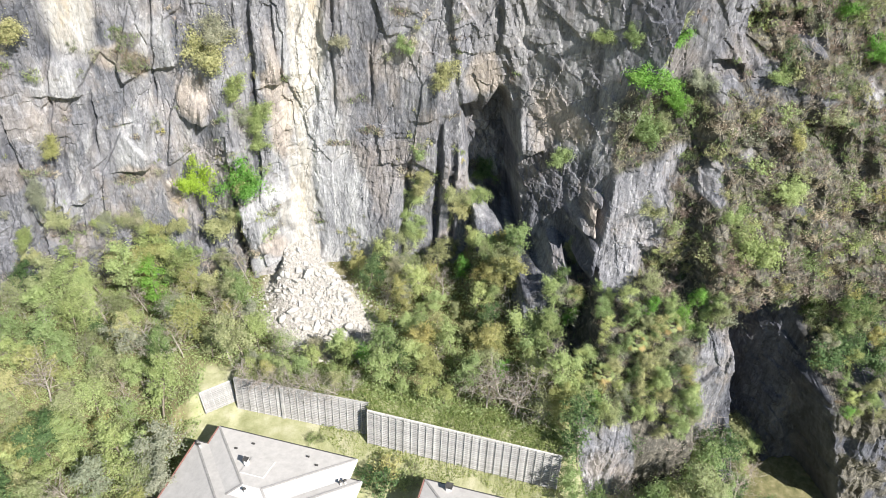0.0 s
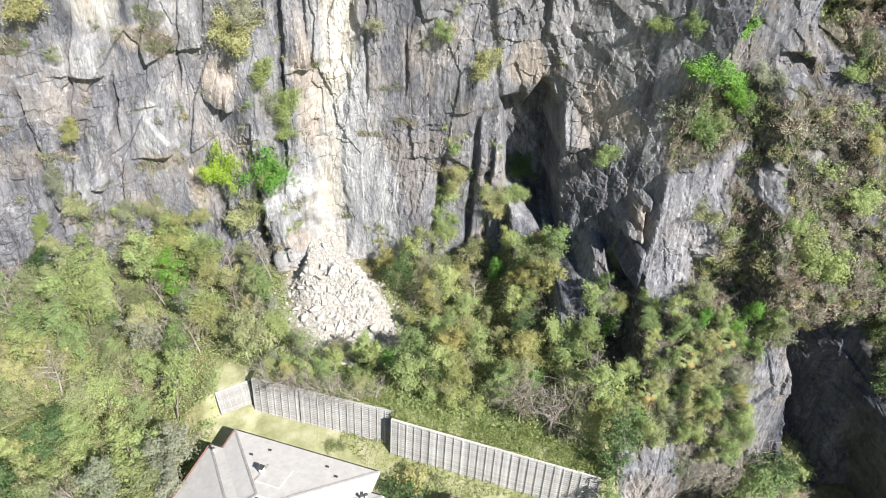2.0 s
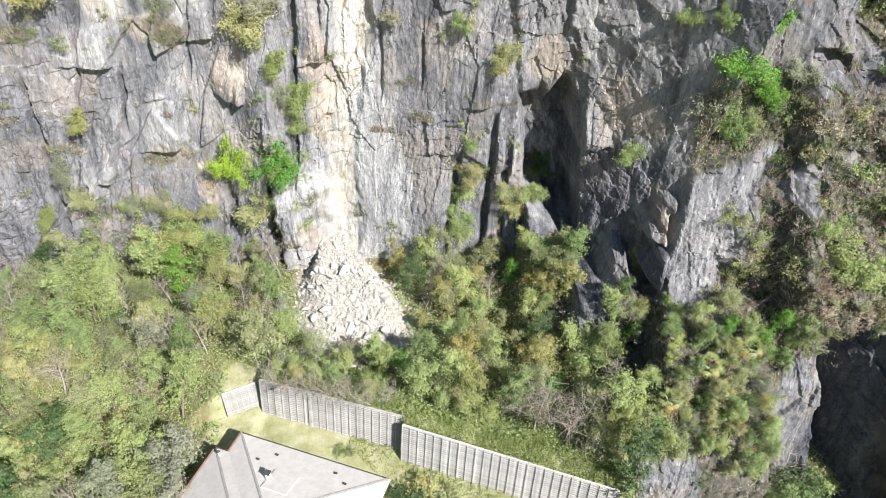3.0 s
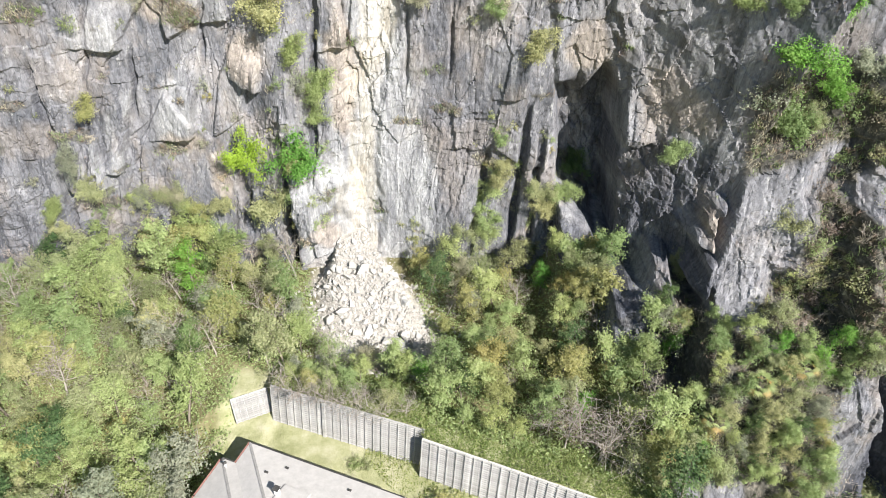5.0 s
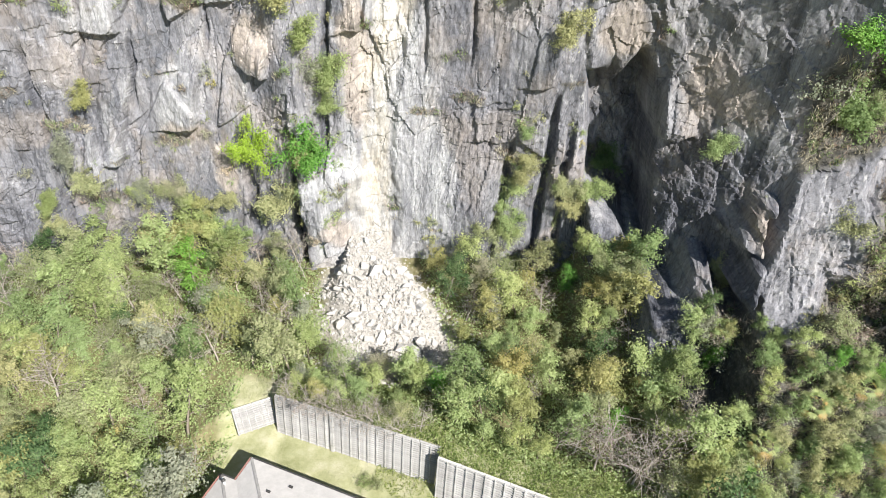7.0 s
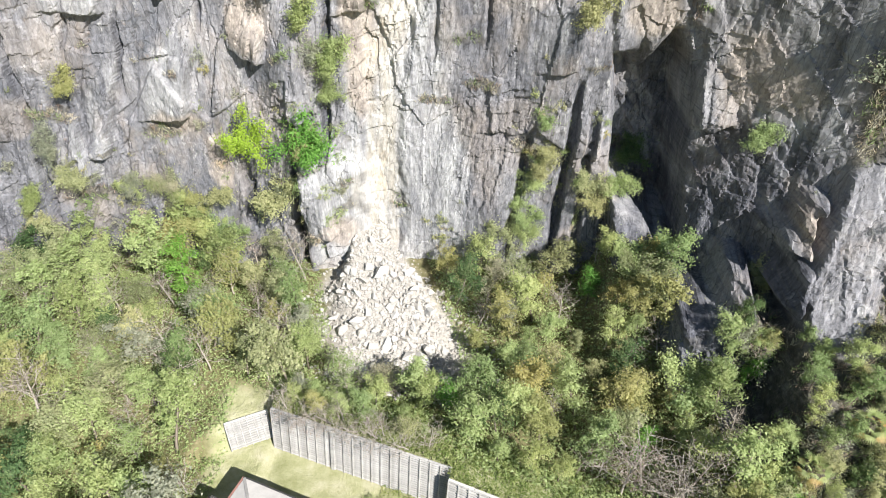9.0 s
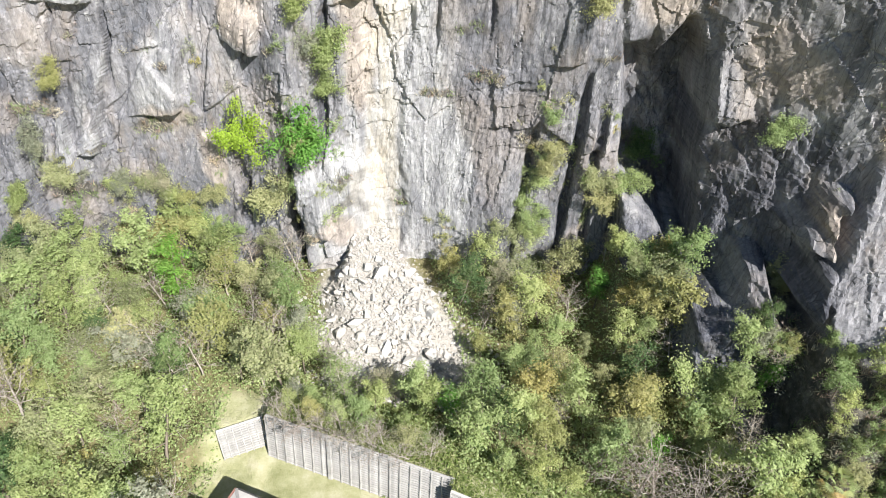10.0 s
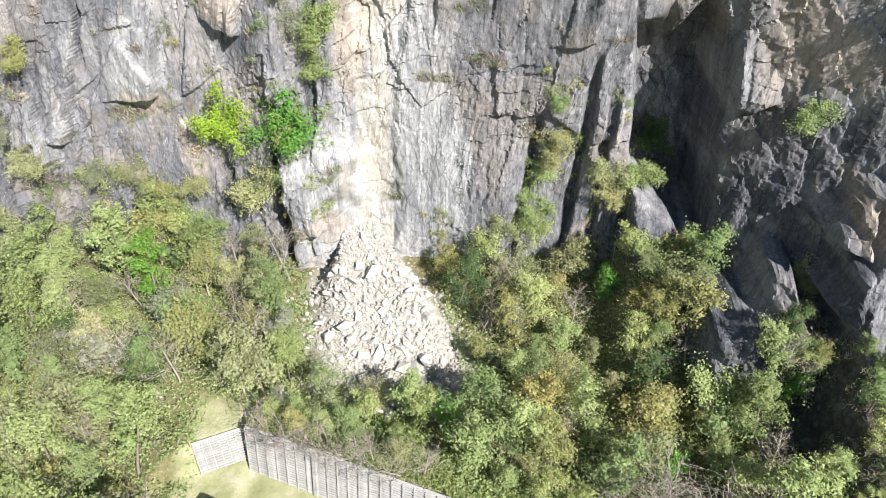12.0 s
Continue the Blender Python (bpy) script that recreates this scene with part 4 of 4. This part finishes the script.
def palm(seed, height):
    rng = np.random.RandomState(seed)
    ob = new("palm")
    stem = [(Vector((0.05 * math.sin(k), 0.04 * math.cos(2 * k), -0.3 + (height + 0.3) * k / 8)), 0.13 - 0.004 * k) for k in range(9)]
    part("trunk", tubes_mesh("trunk", [stem], 7), BARK, ob, "shaggy fibrous brown trunk")
    for k in range(26):
        verts, faces = [], []
        w, up = 2.4 * k, 1.45 - 2.1 * k / 26
        way = Vector((math.cos(w) * math.cos(up), math.sin(w) * math.cos(up), math.sin(up)))
        hub = Vector((0, 0, height)) + way * (0.7 + 0.2 * rng.rand())
        side = way.cross(Vector((0, 0, 1))).normalized()
        for q in range(11):
            g = (q - 5) * 0.27
            d = (way * math.cos(g) + side * math.sin(g) + Vector((0, 0, -0.12))).normalized()
            e = d.cross(way.cross(side)).normalized() * 0.035
            i = len(verts)
            reach = 0.75 * (1 - 0.3 * abs(q - 5) / 5)
            verts += [hub, hub + d * reach * 0.5 + e, hub + d * reach + Vector((0, 0, -0.1)), hub + d * reach * 0.5 - e]
            faces.append((i, i + 1, i + 2, i + 3))
        me = bpy.data.meshes.new("frond")
        me.from_pydata(verts, [], faces)
        part("frond", me, LEAF["lime"] if k < 20 else LEAF["orange"], ob)
    return ob


PROTO = {
    "tree_a": tree(1, 6.5, 2.5, 3400, 0.95, 0.165, 13, twigs=3),
    "tree_b": tree(2, 7.5, 2.3, 3400, 0.9, 0.165, 15, twigs=3),
    "tree_c": tree(3, 5.5, 2.6, 3300, 0.95, 0.16, 12, twigs=4),
    "tree_d": tree(4, 6.0, 2.1, 3400, 0.85, 0.16, 11, twigs=4),
    "tree_e": tree(5, 8.0, 1.9, 3300, 0.75, 0.16, 17, crown_from=0.2, twigs=2),
    "tree_f": tree(8, 5.0, 2.2, 1900, 0.85, 0.13, 13, 0.09, "sage", DEADWOOD, 0.2, 4),
    "bare_a": tree(6, 6.0, 2.6, 420, 0.8, 0.12, 14, 0.11, "brown", DEADWOOD, 0.25, 6),
    "bare_b": tree(7, 5.0, 2.4, 160, 0.8, 0.12, 16, 0.09, "brown", DEADWOOD, 0.2, 7),
    "shrub_a": shrub(11, 1.6, 1.5, 720, 0.13),
    "shrub_b": shrub(12, 2.0, 1.4, 720, 0.13),
    "shrub_c": shrub(13, 1.2, 1.6, 680, 0.13),
    "big_a": shrub(15, 2.6, 2.3, 3900, 0.155),
    "big_b": shrub(16, 2.3, 2.5, 3900, 0.155),
    "bare_shrub": shrub(14, 1.5, 1.6, 120, 0.12, "brown", True),
    "palm": palm(31, 2.4),
}
TREES, SHRUBS = ["tree_a", "tree_b", "tree_c", "tree_d", "tree_e", "tree_f"], ["shrub_a", "shrub_b", "shrub_c"]


def choose(rng, table):
    names, weights = zip(*table)
    w = np.cumsum(weights) / sum(weights)
    return names[int(np.searchsorted(w, rng.rand()))]


MIXED = [("green", 5), ("lime", 4), ("olive", 4), ("sage", 0.8), ("yellow", 1.5), ("dark", 1.0), ("vivid", 0.5), ("orange", 0.05)]
BRIGHT = [("green", 2.5), ("lime", 6), ("olive", 2.5), ("sage", 1.2), ("yellow", 2.2), ("dark", 1.3), ("vivid", 0.8), ("orange", 0.06)]
# darker leaf colours standing in for shade in the ravine on the right
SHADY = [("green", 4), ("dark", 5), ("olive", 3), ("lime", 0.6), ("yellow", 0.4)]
spots = []


def free(x, y, gap):
    if any((x - a) ** 2 + (y - c) ** 2 < gap * gap for a, c in spots):
        return False
    spots.append((x, y))
    return True


def open_ground(x, y):
    """Places that stay clear of trees."""
    behind = y - float(wall_line(np.array(x)))
    if -31 < x < 12.5 and behind < (1.6 if x < -11 else 3.6) or 1.5 < x < 9.5 and behind < 7.5:
        return True
    if x < -25 and x > -33 and 46 < y < 54:
        return True
    if y > float(rock_y(x, ground_z(x, y))) - 1.0:
        return True
    return abs(x - float(fan_mid(y))) < (7.3 if y > 57 else 5.5) and y > 53.5


# woodland behind the wall and down the slope
rng = np.random.RandomState(101)
for _ in range(3600):
    x, y = -60 + 100 * rng.rand(), 35 + 37 * rng.rand()
    if -30.5 < x < 12.5 and y < 45 and y < float(wall_line(np.array(x))) or open_ground(x, y) or not free(x, y, 1.95):
        continue
    z = float(ground_z(x, y))
    behind = y - float(wall_line(np.array(x)))
    tall = 0.55 + 0.68 * rng.rand()
    if -24 < x < 12.5:
        tall *= 0.5 if behind < 4 else 0.8
    kinds = TREES if rng.rand() < 0.83 else ["bare_a", "bare_b"]
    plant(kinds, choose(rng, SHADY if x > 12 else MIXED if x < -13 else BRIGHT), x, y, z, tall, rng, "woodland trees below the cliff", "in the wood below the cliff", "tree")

# small trees right behind the wall, some leafless, some leaning out over it
for x, kind, leaf, size, gap, lean in ((-23.0, "tree_c", "lime", 0.42, 1.0, 0.0), (-20.6, "tree_a", "yellow", 0.5, 1.0, 0.2), (-18.4, "bare_a", "brown", 0.6, 1.0, 0.0), (-14.8, "bare_a", "brown", 0.62, 1.0, 0.0),
                                       (-13.0, "tree_f", "olive", 0.6, 1.0, 0.0), (-23.6, "bare_b", "brown", 0.75, 0.5, 0.55), (-21.4, "bare_a", "brown", 0.7, 0.5, 0.6), (-19.4, "bare_b", "brown", 0.85, 0.5, 0.6),
                                       (-17.2, "bare_a", "brown", 0.8, 0.5, 0.6), (-15.2, "bare_b", "brown", 0.85, 0.5, 0.55), (-12.6, "bare_b", "brown", 0.7, 0.5, 0.5), (-11.0, "bare_b", "brown", 0.6, 1.0, 0.0),
                                       (2.6, "bare_b", "brown", 1.0, 5.8, 0.0), (4.3, "bare_a", "brown", 1.15, 5.0, 0.1), (6.0, "bare_b", "brown", 1.3, 6.2, 0.1), (7.4, "bare_a", "brown", 1.2, 4.8, 0.2), (8.8, "bare_b", "brown", 1.2, 6.4, 0.0),
                                       (9.8, "tree_f", "olive", 0.9, 4.2, 0.0)):
    y = float(wall_line(np.array(x))) + gap
    plant([kind], leaf, x, y, float(ground_z(x, y)), size, rng, "woodland trees below the cliff", "close behind the crib wall", "tree", lean)
# yellowing trees in front of the gully
for x, y, kind, leaf, size in ((9.8, 60.6, "tree_e", "yellow", 1.05), (11.4, 59.6, "tree_b", "lime", 0.85), (8.3, 61.6, "tree_c", "olive", 0.95), (10.6, 58.2, "tree_c", "yellow", 0.8), (6.6, 60.2, "tree_a", "yellow", 0.7)):
    plant([kind], leaf, x, y, float(ground_z(x, y)), size, rng, "woodland trees below the cliff", "at the mouth of the shaded gully", "tree")
# pale dead tree leaning out of the wood
dead = plant(["bare_b"], "brown", -33.4, 53.6, float(ground_z(-33.4, 53.6)), 1.5, rng, "woodland trees below the cliff", "leaning out of the wood", "tree")
dead.matrix_basis = Matrix.Translation(dead.location) @ Matrix.Rotation(-0.6, 4, "Y") @ Matrix.Rotation(-0.2, 4, "X") @ Matrix.Diagonal((1.5, 1.5, 1.6, 1))
# plants closing in on the lower edge of the debris
for k in range(22):
    x = -21.5 + 14.0 * rng.rand()
    y = 52.8 + 2.2 * rng.rand() + 0.16 * abs(x + 14.5)
    kind = ["bare_shrub"] if rng.rand() < 0.4 else SHRUBS + ["tree_f"]
    plant(kind, choose(rng, [("olive", 3), ("lime", 3), ("yellow", 2), ("sage", 2)]), x, y, float(ground_z(x, y)) - 0.1, 0.5 + 0.4 * rng.rand(), rng, "shrubs at the edge of the debris", "at the lower edge of the debris", "bush")

# overgrown flank beside the buttress
def on_flank(x, z):
    if x < 12 or x > 50:
        return False
    m = rock_masks(np.array([x]), np.array([z]))["soil"][0]
    bank = 13 < x < 28 and 3.5 < z < 13.5
    return bank or m > 0.5


FLANK = [("straw", 1.6), ("olive", 5), ("green", 4), ("lime", 1.8), ("brown", 4), ("yellow", 1.2), ("sage", 1.2), ("dark", 1.6)]
rng = np.random.RandomState(202)
spots = []
for _ in range(2600):
    x, z = 12.5 + 38 * rng.rand(), 2 + 43 * rng.rand()
    if not on_flank(x, z):
        continue
    y = float(rock_y(x, z))
    low = z < 14.5
    if not free(x, z, 0.85 if low else 1.0 if z < 21 else 1.35) or 18 < x < 26 and 26 < z < 34 and rng.rand() < 0.75:
        continue
    if low and rng.rand() < 0.8:
        plant(TREES, choose(rng, MIXED), x, y + 0.2, z - 0.2, 0.42 + 0.3 * rng.rand(), rng, "saplings on the rocky flank", "on the steep flank beside the buttress", "sapling")
    elif rng.rand() < 0.3:
        plant(["bare_shrub"], "brown", x, y + 0.2, z - 0.2, 0.8 + 0.6 * rng.rand(), rng, "scrub on the rocky flank", "on the steep flank beside the buttress", "bush")
    else:
        plant(SHRUBS, choose(rng, FLANK), x, y + 0.2, z - 0.2, 0.55 + 0.85 * rng.rand() ** 1.6, rng, "scrub on the rocky flank", "on the steep flank beside the buttress", "bush")

# dry grass on ledges of the face and on the flank
def ledge_grass(name, leaf, count, seed, label):
    rng = np.random.RandomState(seed)
    x, z = -56 + 105 * rng.rand(count), 5 + 39 * rng.rand(count)
    m = rock_masks(x, z)["soil"]
    ok = m > 0.4 + 0.3 * rng.rand(count)
    x, z = x[ok], z[ok]
    y = rock_y(x, z)
    per = 22
    x, y, z = (np.repeat(v, per) for v in (x, y, z))
    n = len(x)
    w, tall = rng.rand(n) * 6.283, 0.25 + 0.35 * rng.rand(n)
    way = np.stack([np.cos(w) * 0.6, np.sin(w) * 0.6 - 0.35, 0.7 + 0.3 * rng.rand(n)], 1)
    way /= np.linalg.norm(way, axis=1, keepdims=True)
    c = np.stack([x, y, z], 1) + way * (tall * 0.45)[:, None] + rng.normal(size=(n, 3)) * [0.28, 0.08, 0.2]
    side = np.cross(way, rng.normal(size=(n, 3)))
    side /= np.linalg.norm(side, axis=1, keepdims=True)
    v = np.stack([c - way * tall[:, None] * 0.5 - side * 0.035, c - way * tall[:, None] * 0.5 + side * 0.035, c + way * tall[:, None] * 0.5], 1).reshape(-1, 3)
    me = bpy.data.meshes.new(name)
    me.from_pydata(v.tolist(), [], np.arange(len(v)).reshape(-1, 3).tolist())
    me.materials.append(LEAF[leaf])
    return tagged(new(name, me), label, "grass", kind="stuff")


ledge_grass("dry_grass", "straw", 8000, 601, "dry straw-coloured grass on rock ledges")
ledge_grass("green_grass", "green", 6500, 602, "dull green grass and herbs on rock ledges")
ledge_grass("dead_scrub", "brown", 4500, 603, "dead brown stalks and twigs on rock ledges")

# shrubs that hold on the face: x, z, width
FACE = {
    "lime": [(9.6, 8.4, 3.8), (5.5, 12.0, 3.2), (4.6, 15.9, 3.0), (12.3, 12.0, 1.2), (30.2, 24.0, 2.4), (35.9, 26.1, 3.4), (35.3, 35.8, 2.5), (33.5, 11.0, 4.0), (2.8, 22.8, 0.9)],
    "acid": [(-30.8, 18.8, 3.8), (-30.9, 21.8, 1.9)],
    "vivid": [(-24.8, 19.3, 5.0), (20.8, 36.1, 3.9), (24.9, 32.8, 2.8), (24.5, 38.7, 2.6), (41.9, 41.7, 3.2), (45.3, 37.8, 3.2)],
    "green": [(11.4, 7.0, 5.0), (14.6, 6.4, 4.4), (8.0, 11.8, 4.2), (22.5, 36.9, 2.6), (19.0, 40.0, 2.2), (-24.0, 31.2, 2.9), (-21.8, 27.5, 3.2), (-22.3, 24.0, 2.0), (-3.8, 36.0, 2.3), (21.7, 29.7, 4.0), (13.6, 25.4, 2.4), (-53.3, 12.9, 2.9), (16.6, 39.0, 2.0), (32.4, 20.5, 4.4)],
    "yellow": [(-46.7, 24.7, 2.6), (36.3, 30.7, 2.0), (8.2, 11.8, 3.0), (-41.4, 7.2, 4.2), (-38.5, 9.5, 3.0), (2.8, 21.6, 0.8)],
    "sage": [(-25.0, 37.7, 2.9), (-11.3, 36.0, 2.1), (27.6, 35.0, 2.6), (-49.6, 19.0, 3.2), (-44.0, 13.5, 2.6)],
    "olive": [(12.4, 4.6, 4.6), (7.0, 10.5, 4.4), (24.0, 41.0, 2.6), (-26.4, 35.2, 4.0), (-46.9, 38.2, 4.2), (-28.5, 13.0, 4.0), (0.4, 32.8, 3.4), (-5.4, 9.9, 3.8), (-2.5, 17.6, 2.6), (17.6, 22.2, 1.6), (22.5, 23.1, 2.4), (15.6, 14.8, 2.6), (-48.2, 15.3, 3.2), (-2.8, 6.4, 2.4), (-34.5, 12.5, 2.6), (3.0, 14.0, 3.0), (23.6, 30.6, 2.4)],
    "dark": [(6.0, 18.0, 2.8), (43.4, 8.6, 4.6), (47.4, 8.4, 4.4), (44.5, 15.0, 4.0)],
}
rng = np.random.RandomState(303)
for leaf, places in FACE.items():
    for x, z, w in places:
        y = float(rock_y(x, z))
        big = w > 1.9
        plant(["big_a", "big_b"] if big else SHRUBS, leaf, x, y - 0.1, z - 0.02 * w, w * (0.29 if big else 0.38), rng, "shrubs growing on the rock face", "growing out of the rock face", "shrub", 0.8 if x < 16 else 0.45)
for x, z in ((20.5, 10.5), (16.5, 7.5), (24.5, 11.8), (13.5, 5.0)):
    plant(["palm"], "lime", x, float(rock_y(x, z)), z - 0.2, 0.95, rng, "palms at the foot of the buttress", "among shrubs at the foot of the buttress", "palm")
for k in range(150):
    x, z = -55 + 57 * rng.rand(), 7 + 34 * rng.rand() ** 1.6
    if abs(x - float(scar_mid(z))) < 4.5 or -16 < x < -6 and z > 14:
        continue
    plant(SHRUBS, choose(rng, [("olive", 3), ("sage", 2), ("green", 2), ("yellow", 0.4), ("straw", 1.5)]), x, float(rock_y(x, z)) + 0.2, z - 0.2, 0.3 + 0.45 * rng.rand() ** 2, rng, "small plants on the rock face", "rooted in a crack of the rock face", "shrub", 0.8)
for k in range(90):
    x, z = (-4.5 + 7.5 * rng.rand(), 7 + 19 * rng.rand()) if k < 30 else (-26.5 + 4.5 * rng.rand(), 9 + 28 * rng.rand()) if k < 52 else (-54 + 27 * rng.rand(), 6 + 8 * rng.rand())
    plant(SHRUBS + ["big_b"], choose(rng, [("olive", 4), ("green", 3), ("sage", 1), ("yellow", 0.4), ("lime", 2)]), x, float(rock_y(x, z)) + 0.3, z - 0.4, 0.4 + 0.45 * rng.rand(), rng, "shrubs growing on the rock face", "growing out of the rock face", "shrub", 0.8)
# garden bushes between the wall and the houses; the dark pair stands in for shade beside the villa
for x, y, size, leaf in ((-6.9, 40.3, 1.7, "yellow"), (-5.0, 39.6, 1.5, "lime"), (-3.9, 38.9, 1.3, "olive"), (-15.8, 44.9, 0.85, "green"), (-14.6, 44.6, 0.6, "olive"), (-9.0, 39.6, 1.7, "dark"), (-7.6, 38.4, 1.6, "dark")):
    plant(SHRUBS, leaf, x, y, float(ground_z(x, y)), size, rng, "garden bushes by the house", "on grass beside the house", "bush")
for ob in PROTO.values():
    for c in ob.children_recursive:
        bpy.data.objects.remove(c)
    bpy.data.objects.remove(ob)


# undergrowth and long grass
def carpet(name, count, x0, x1, y0, y1, keep, leaf, size, height, label, seed):
    rng = np.random.RandomState(seed)
    x, y = x0 + (x1 - x0) * rng.rand(count), y0 + (y1 - y0) * rng.rand(count)
    ok = keep(x, y)
    x, y = x[ok], y[ok]
    n = rng.normal(size=(len(x), 3)) * 0.5 + [0, 0, 0.8]
    n /= np.linalg.norm(n, axis=1, keepdims=True)
    lump = np.clip(0.5 + 1.6 * fbm(x * 0.5, y * 0.5, 3, seed), 0.05, 1.5)
    z = ground_z(x, y) + height * lump * rng.rand(len(x))
    ob = new(name, leaves_mesh(name, np.stack([x, y, z], 1), n, size * (0.5 + rng.rand(len(x))), rng, 0.7))
    ob.data.materials.append(LEAF[leaf])
    return tagged(ob, label, name.replace("_", " "), kind="stuff")


def in_wood(x, y):
    behind = y - wall_line(x)
    scree = (np.abs(x - fan_mid(y)) < 6.0) & (y > 55.5)
    return np.where((x > -29) & (x < 12.5), (behind > 2.2) & ~scree, True)


def in_grass(x, y):
    behind = y - wall_line(x)
    return (behind > 0.15) & (behind < 5.5) & (x > -25) & (x < 12.2)


carpet("undergrowth", 120000, -62, 36, 30, 71, in_wood, "green", 0.21, 1.3, "low tangled undergrowth beneath the trees", 401)
carpet("brambles", 60000, -62, 36, 30, 71, in_wood, "lime", 0.21, 1.7, "green brambles beneath the trees", 402)
def in_border(x, y):
    behind = y - wall_line(x)
    return (behind < -0.5) & (behind > -3.2 + 1.2 * np.sin(x * 0.7)) & (x > -15)


carpet("border_grass", 26000, -16, 12, 34, 47, in_border, "grass", 0.14, 0.4, "rough grass along the foot of the wall", 404)
carpet("long_grass", 130000, -25, 12.5, 38, 56, in_grass, "grass", 0.15, 0.5, "long grass on the bank behind the wall", 403)


# ---- rockfall debris ----
def boulder_mesh(seed, flat=0.7):
    rng = np.random.RandomState(seed)
    bm = bmesh.new()
    for _ in range(11):
        v = rng.normal(size=3)
        v = v / np.abs(v).max() * (0.75 + 0.25 * rng.rand())
        bm.verts.new((v[0] * 0.5, v[1] * 0.38, v[2] * 0.5 * flat))
    out = bmesh.ops.convex_hull(bm, input=bm.verts[:])
    bmesh.ops.delete(bm, geom=[g for g in out["geom_interior"] if isinstance(g, bmesh.types.BMVert)], context="VERTS")
    me = bpy.data.meshes.new("boulder")
    bm.to_mesh(me)
    bm.free()
    me.materials.append(BOULDER)
    return me


STONES = [boulder_mesh(500 + k, 0.5 + 0.06 * (k % 6)) for k in range(14)]
rng = np.random.RandomState(505)
debris = new("rockfall_debris")
debris.location = (-16, 62, 5)
debris_back = Matrix.Translation((16, -62, -5))
spots, count = [], 0
for k in range(9000):
    y = 54.5 + 16.0 * rng.rand()
    s = rng.normal() * 0.55
    if abs(s) > 1.05 + 0.1 * rng.rand():
        continue
    x = float(fan_mid(y)) + s * float(3.3 + 3.4 * step(71, 64, y))
    size = 0.4 + 0.9 * rng.rand() ** 2 + (0.8 if count < 36 else 0)
    if y > 67:
        size *= 0.55
    if y > float(rock_y(x, ground_z(x, y))) - 0.2 or not free(x, y, size * 0.36):
        continue
    z = float(ground_z(x, y)) + size * 0.12
    b = part("boulder", STONES[rng.randint(len(STONES))], None, debris)
    b.matrix_basis = debris_back @ Matrix.Translation((x, y, z)) @ Euler((rng.normal() * 0.5 + 0.3, rng.normal() * 0.5, rng.rand() * 6.3)).to_matrix().to_4x4() @ Matrix.Diagonal((size, size, size * (0.8 + 0.4 * rng.rand()), 1))
    count += 1
    if count >= 300:
        break
tagged(debris, "heap of pale freshly broken boulders at the cliff foot", "rock debris")
verts, faces = [], []
for k in range(5200):
    y = 53.0 + 18.5 * rng.rand()
    s = rng.normal() * 0.62
    x = float(fan_mid(y)) + s * float(3.3 + 3.4 * step(71, 64, y))
    if abs(s) > 1.5 or y > float(cliff_y(np.array(x), np.array(6.0))) + 0.3:
        continue
    size = (0.14 + 0.5 * rng.rand() ** 2) * (0.7 if y > 66 else 1.0)
    src = STONES[rng.randint(len(STONES))]
    m = Matrix.Translation((x, y, float(ground_z(x, y)) + size * 0.1)) @ Euler((rng.normal() * 0.5, rng.normal() * 0.5, rng.rand() * 6.3)).to_matrix().to_4x4() @ Matrix.Scale(size, 4)
    i = len(verts)
    verts += [m @ v.co for v in src.vertices]
    faces += [tuple(i + q for q in f.vertices) for f in src.polygons]
rubble_mesh = bpy.data.meshes.new("rubble")
rubble_mesh.from_pydata(verts, [], faces)
rubble_mesh.materials.append(BOULDER)
tagged(new("rubble", rubble_mesh), "pale broken stones strewn over the debris cone", "rubble", kind="stuff")
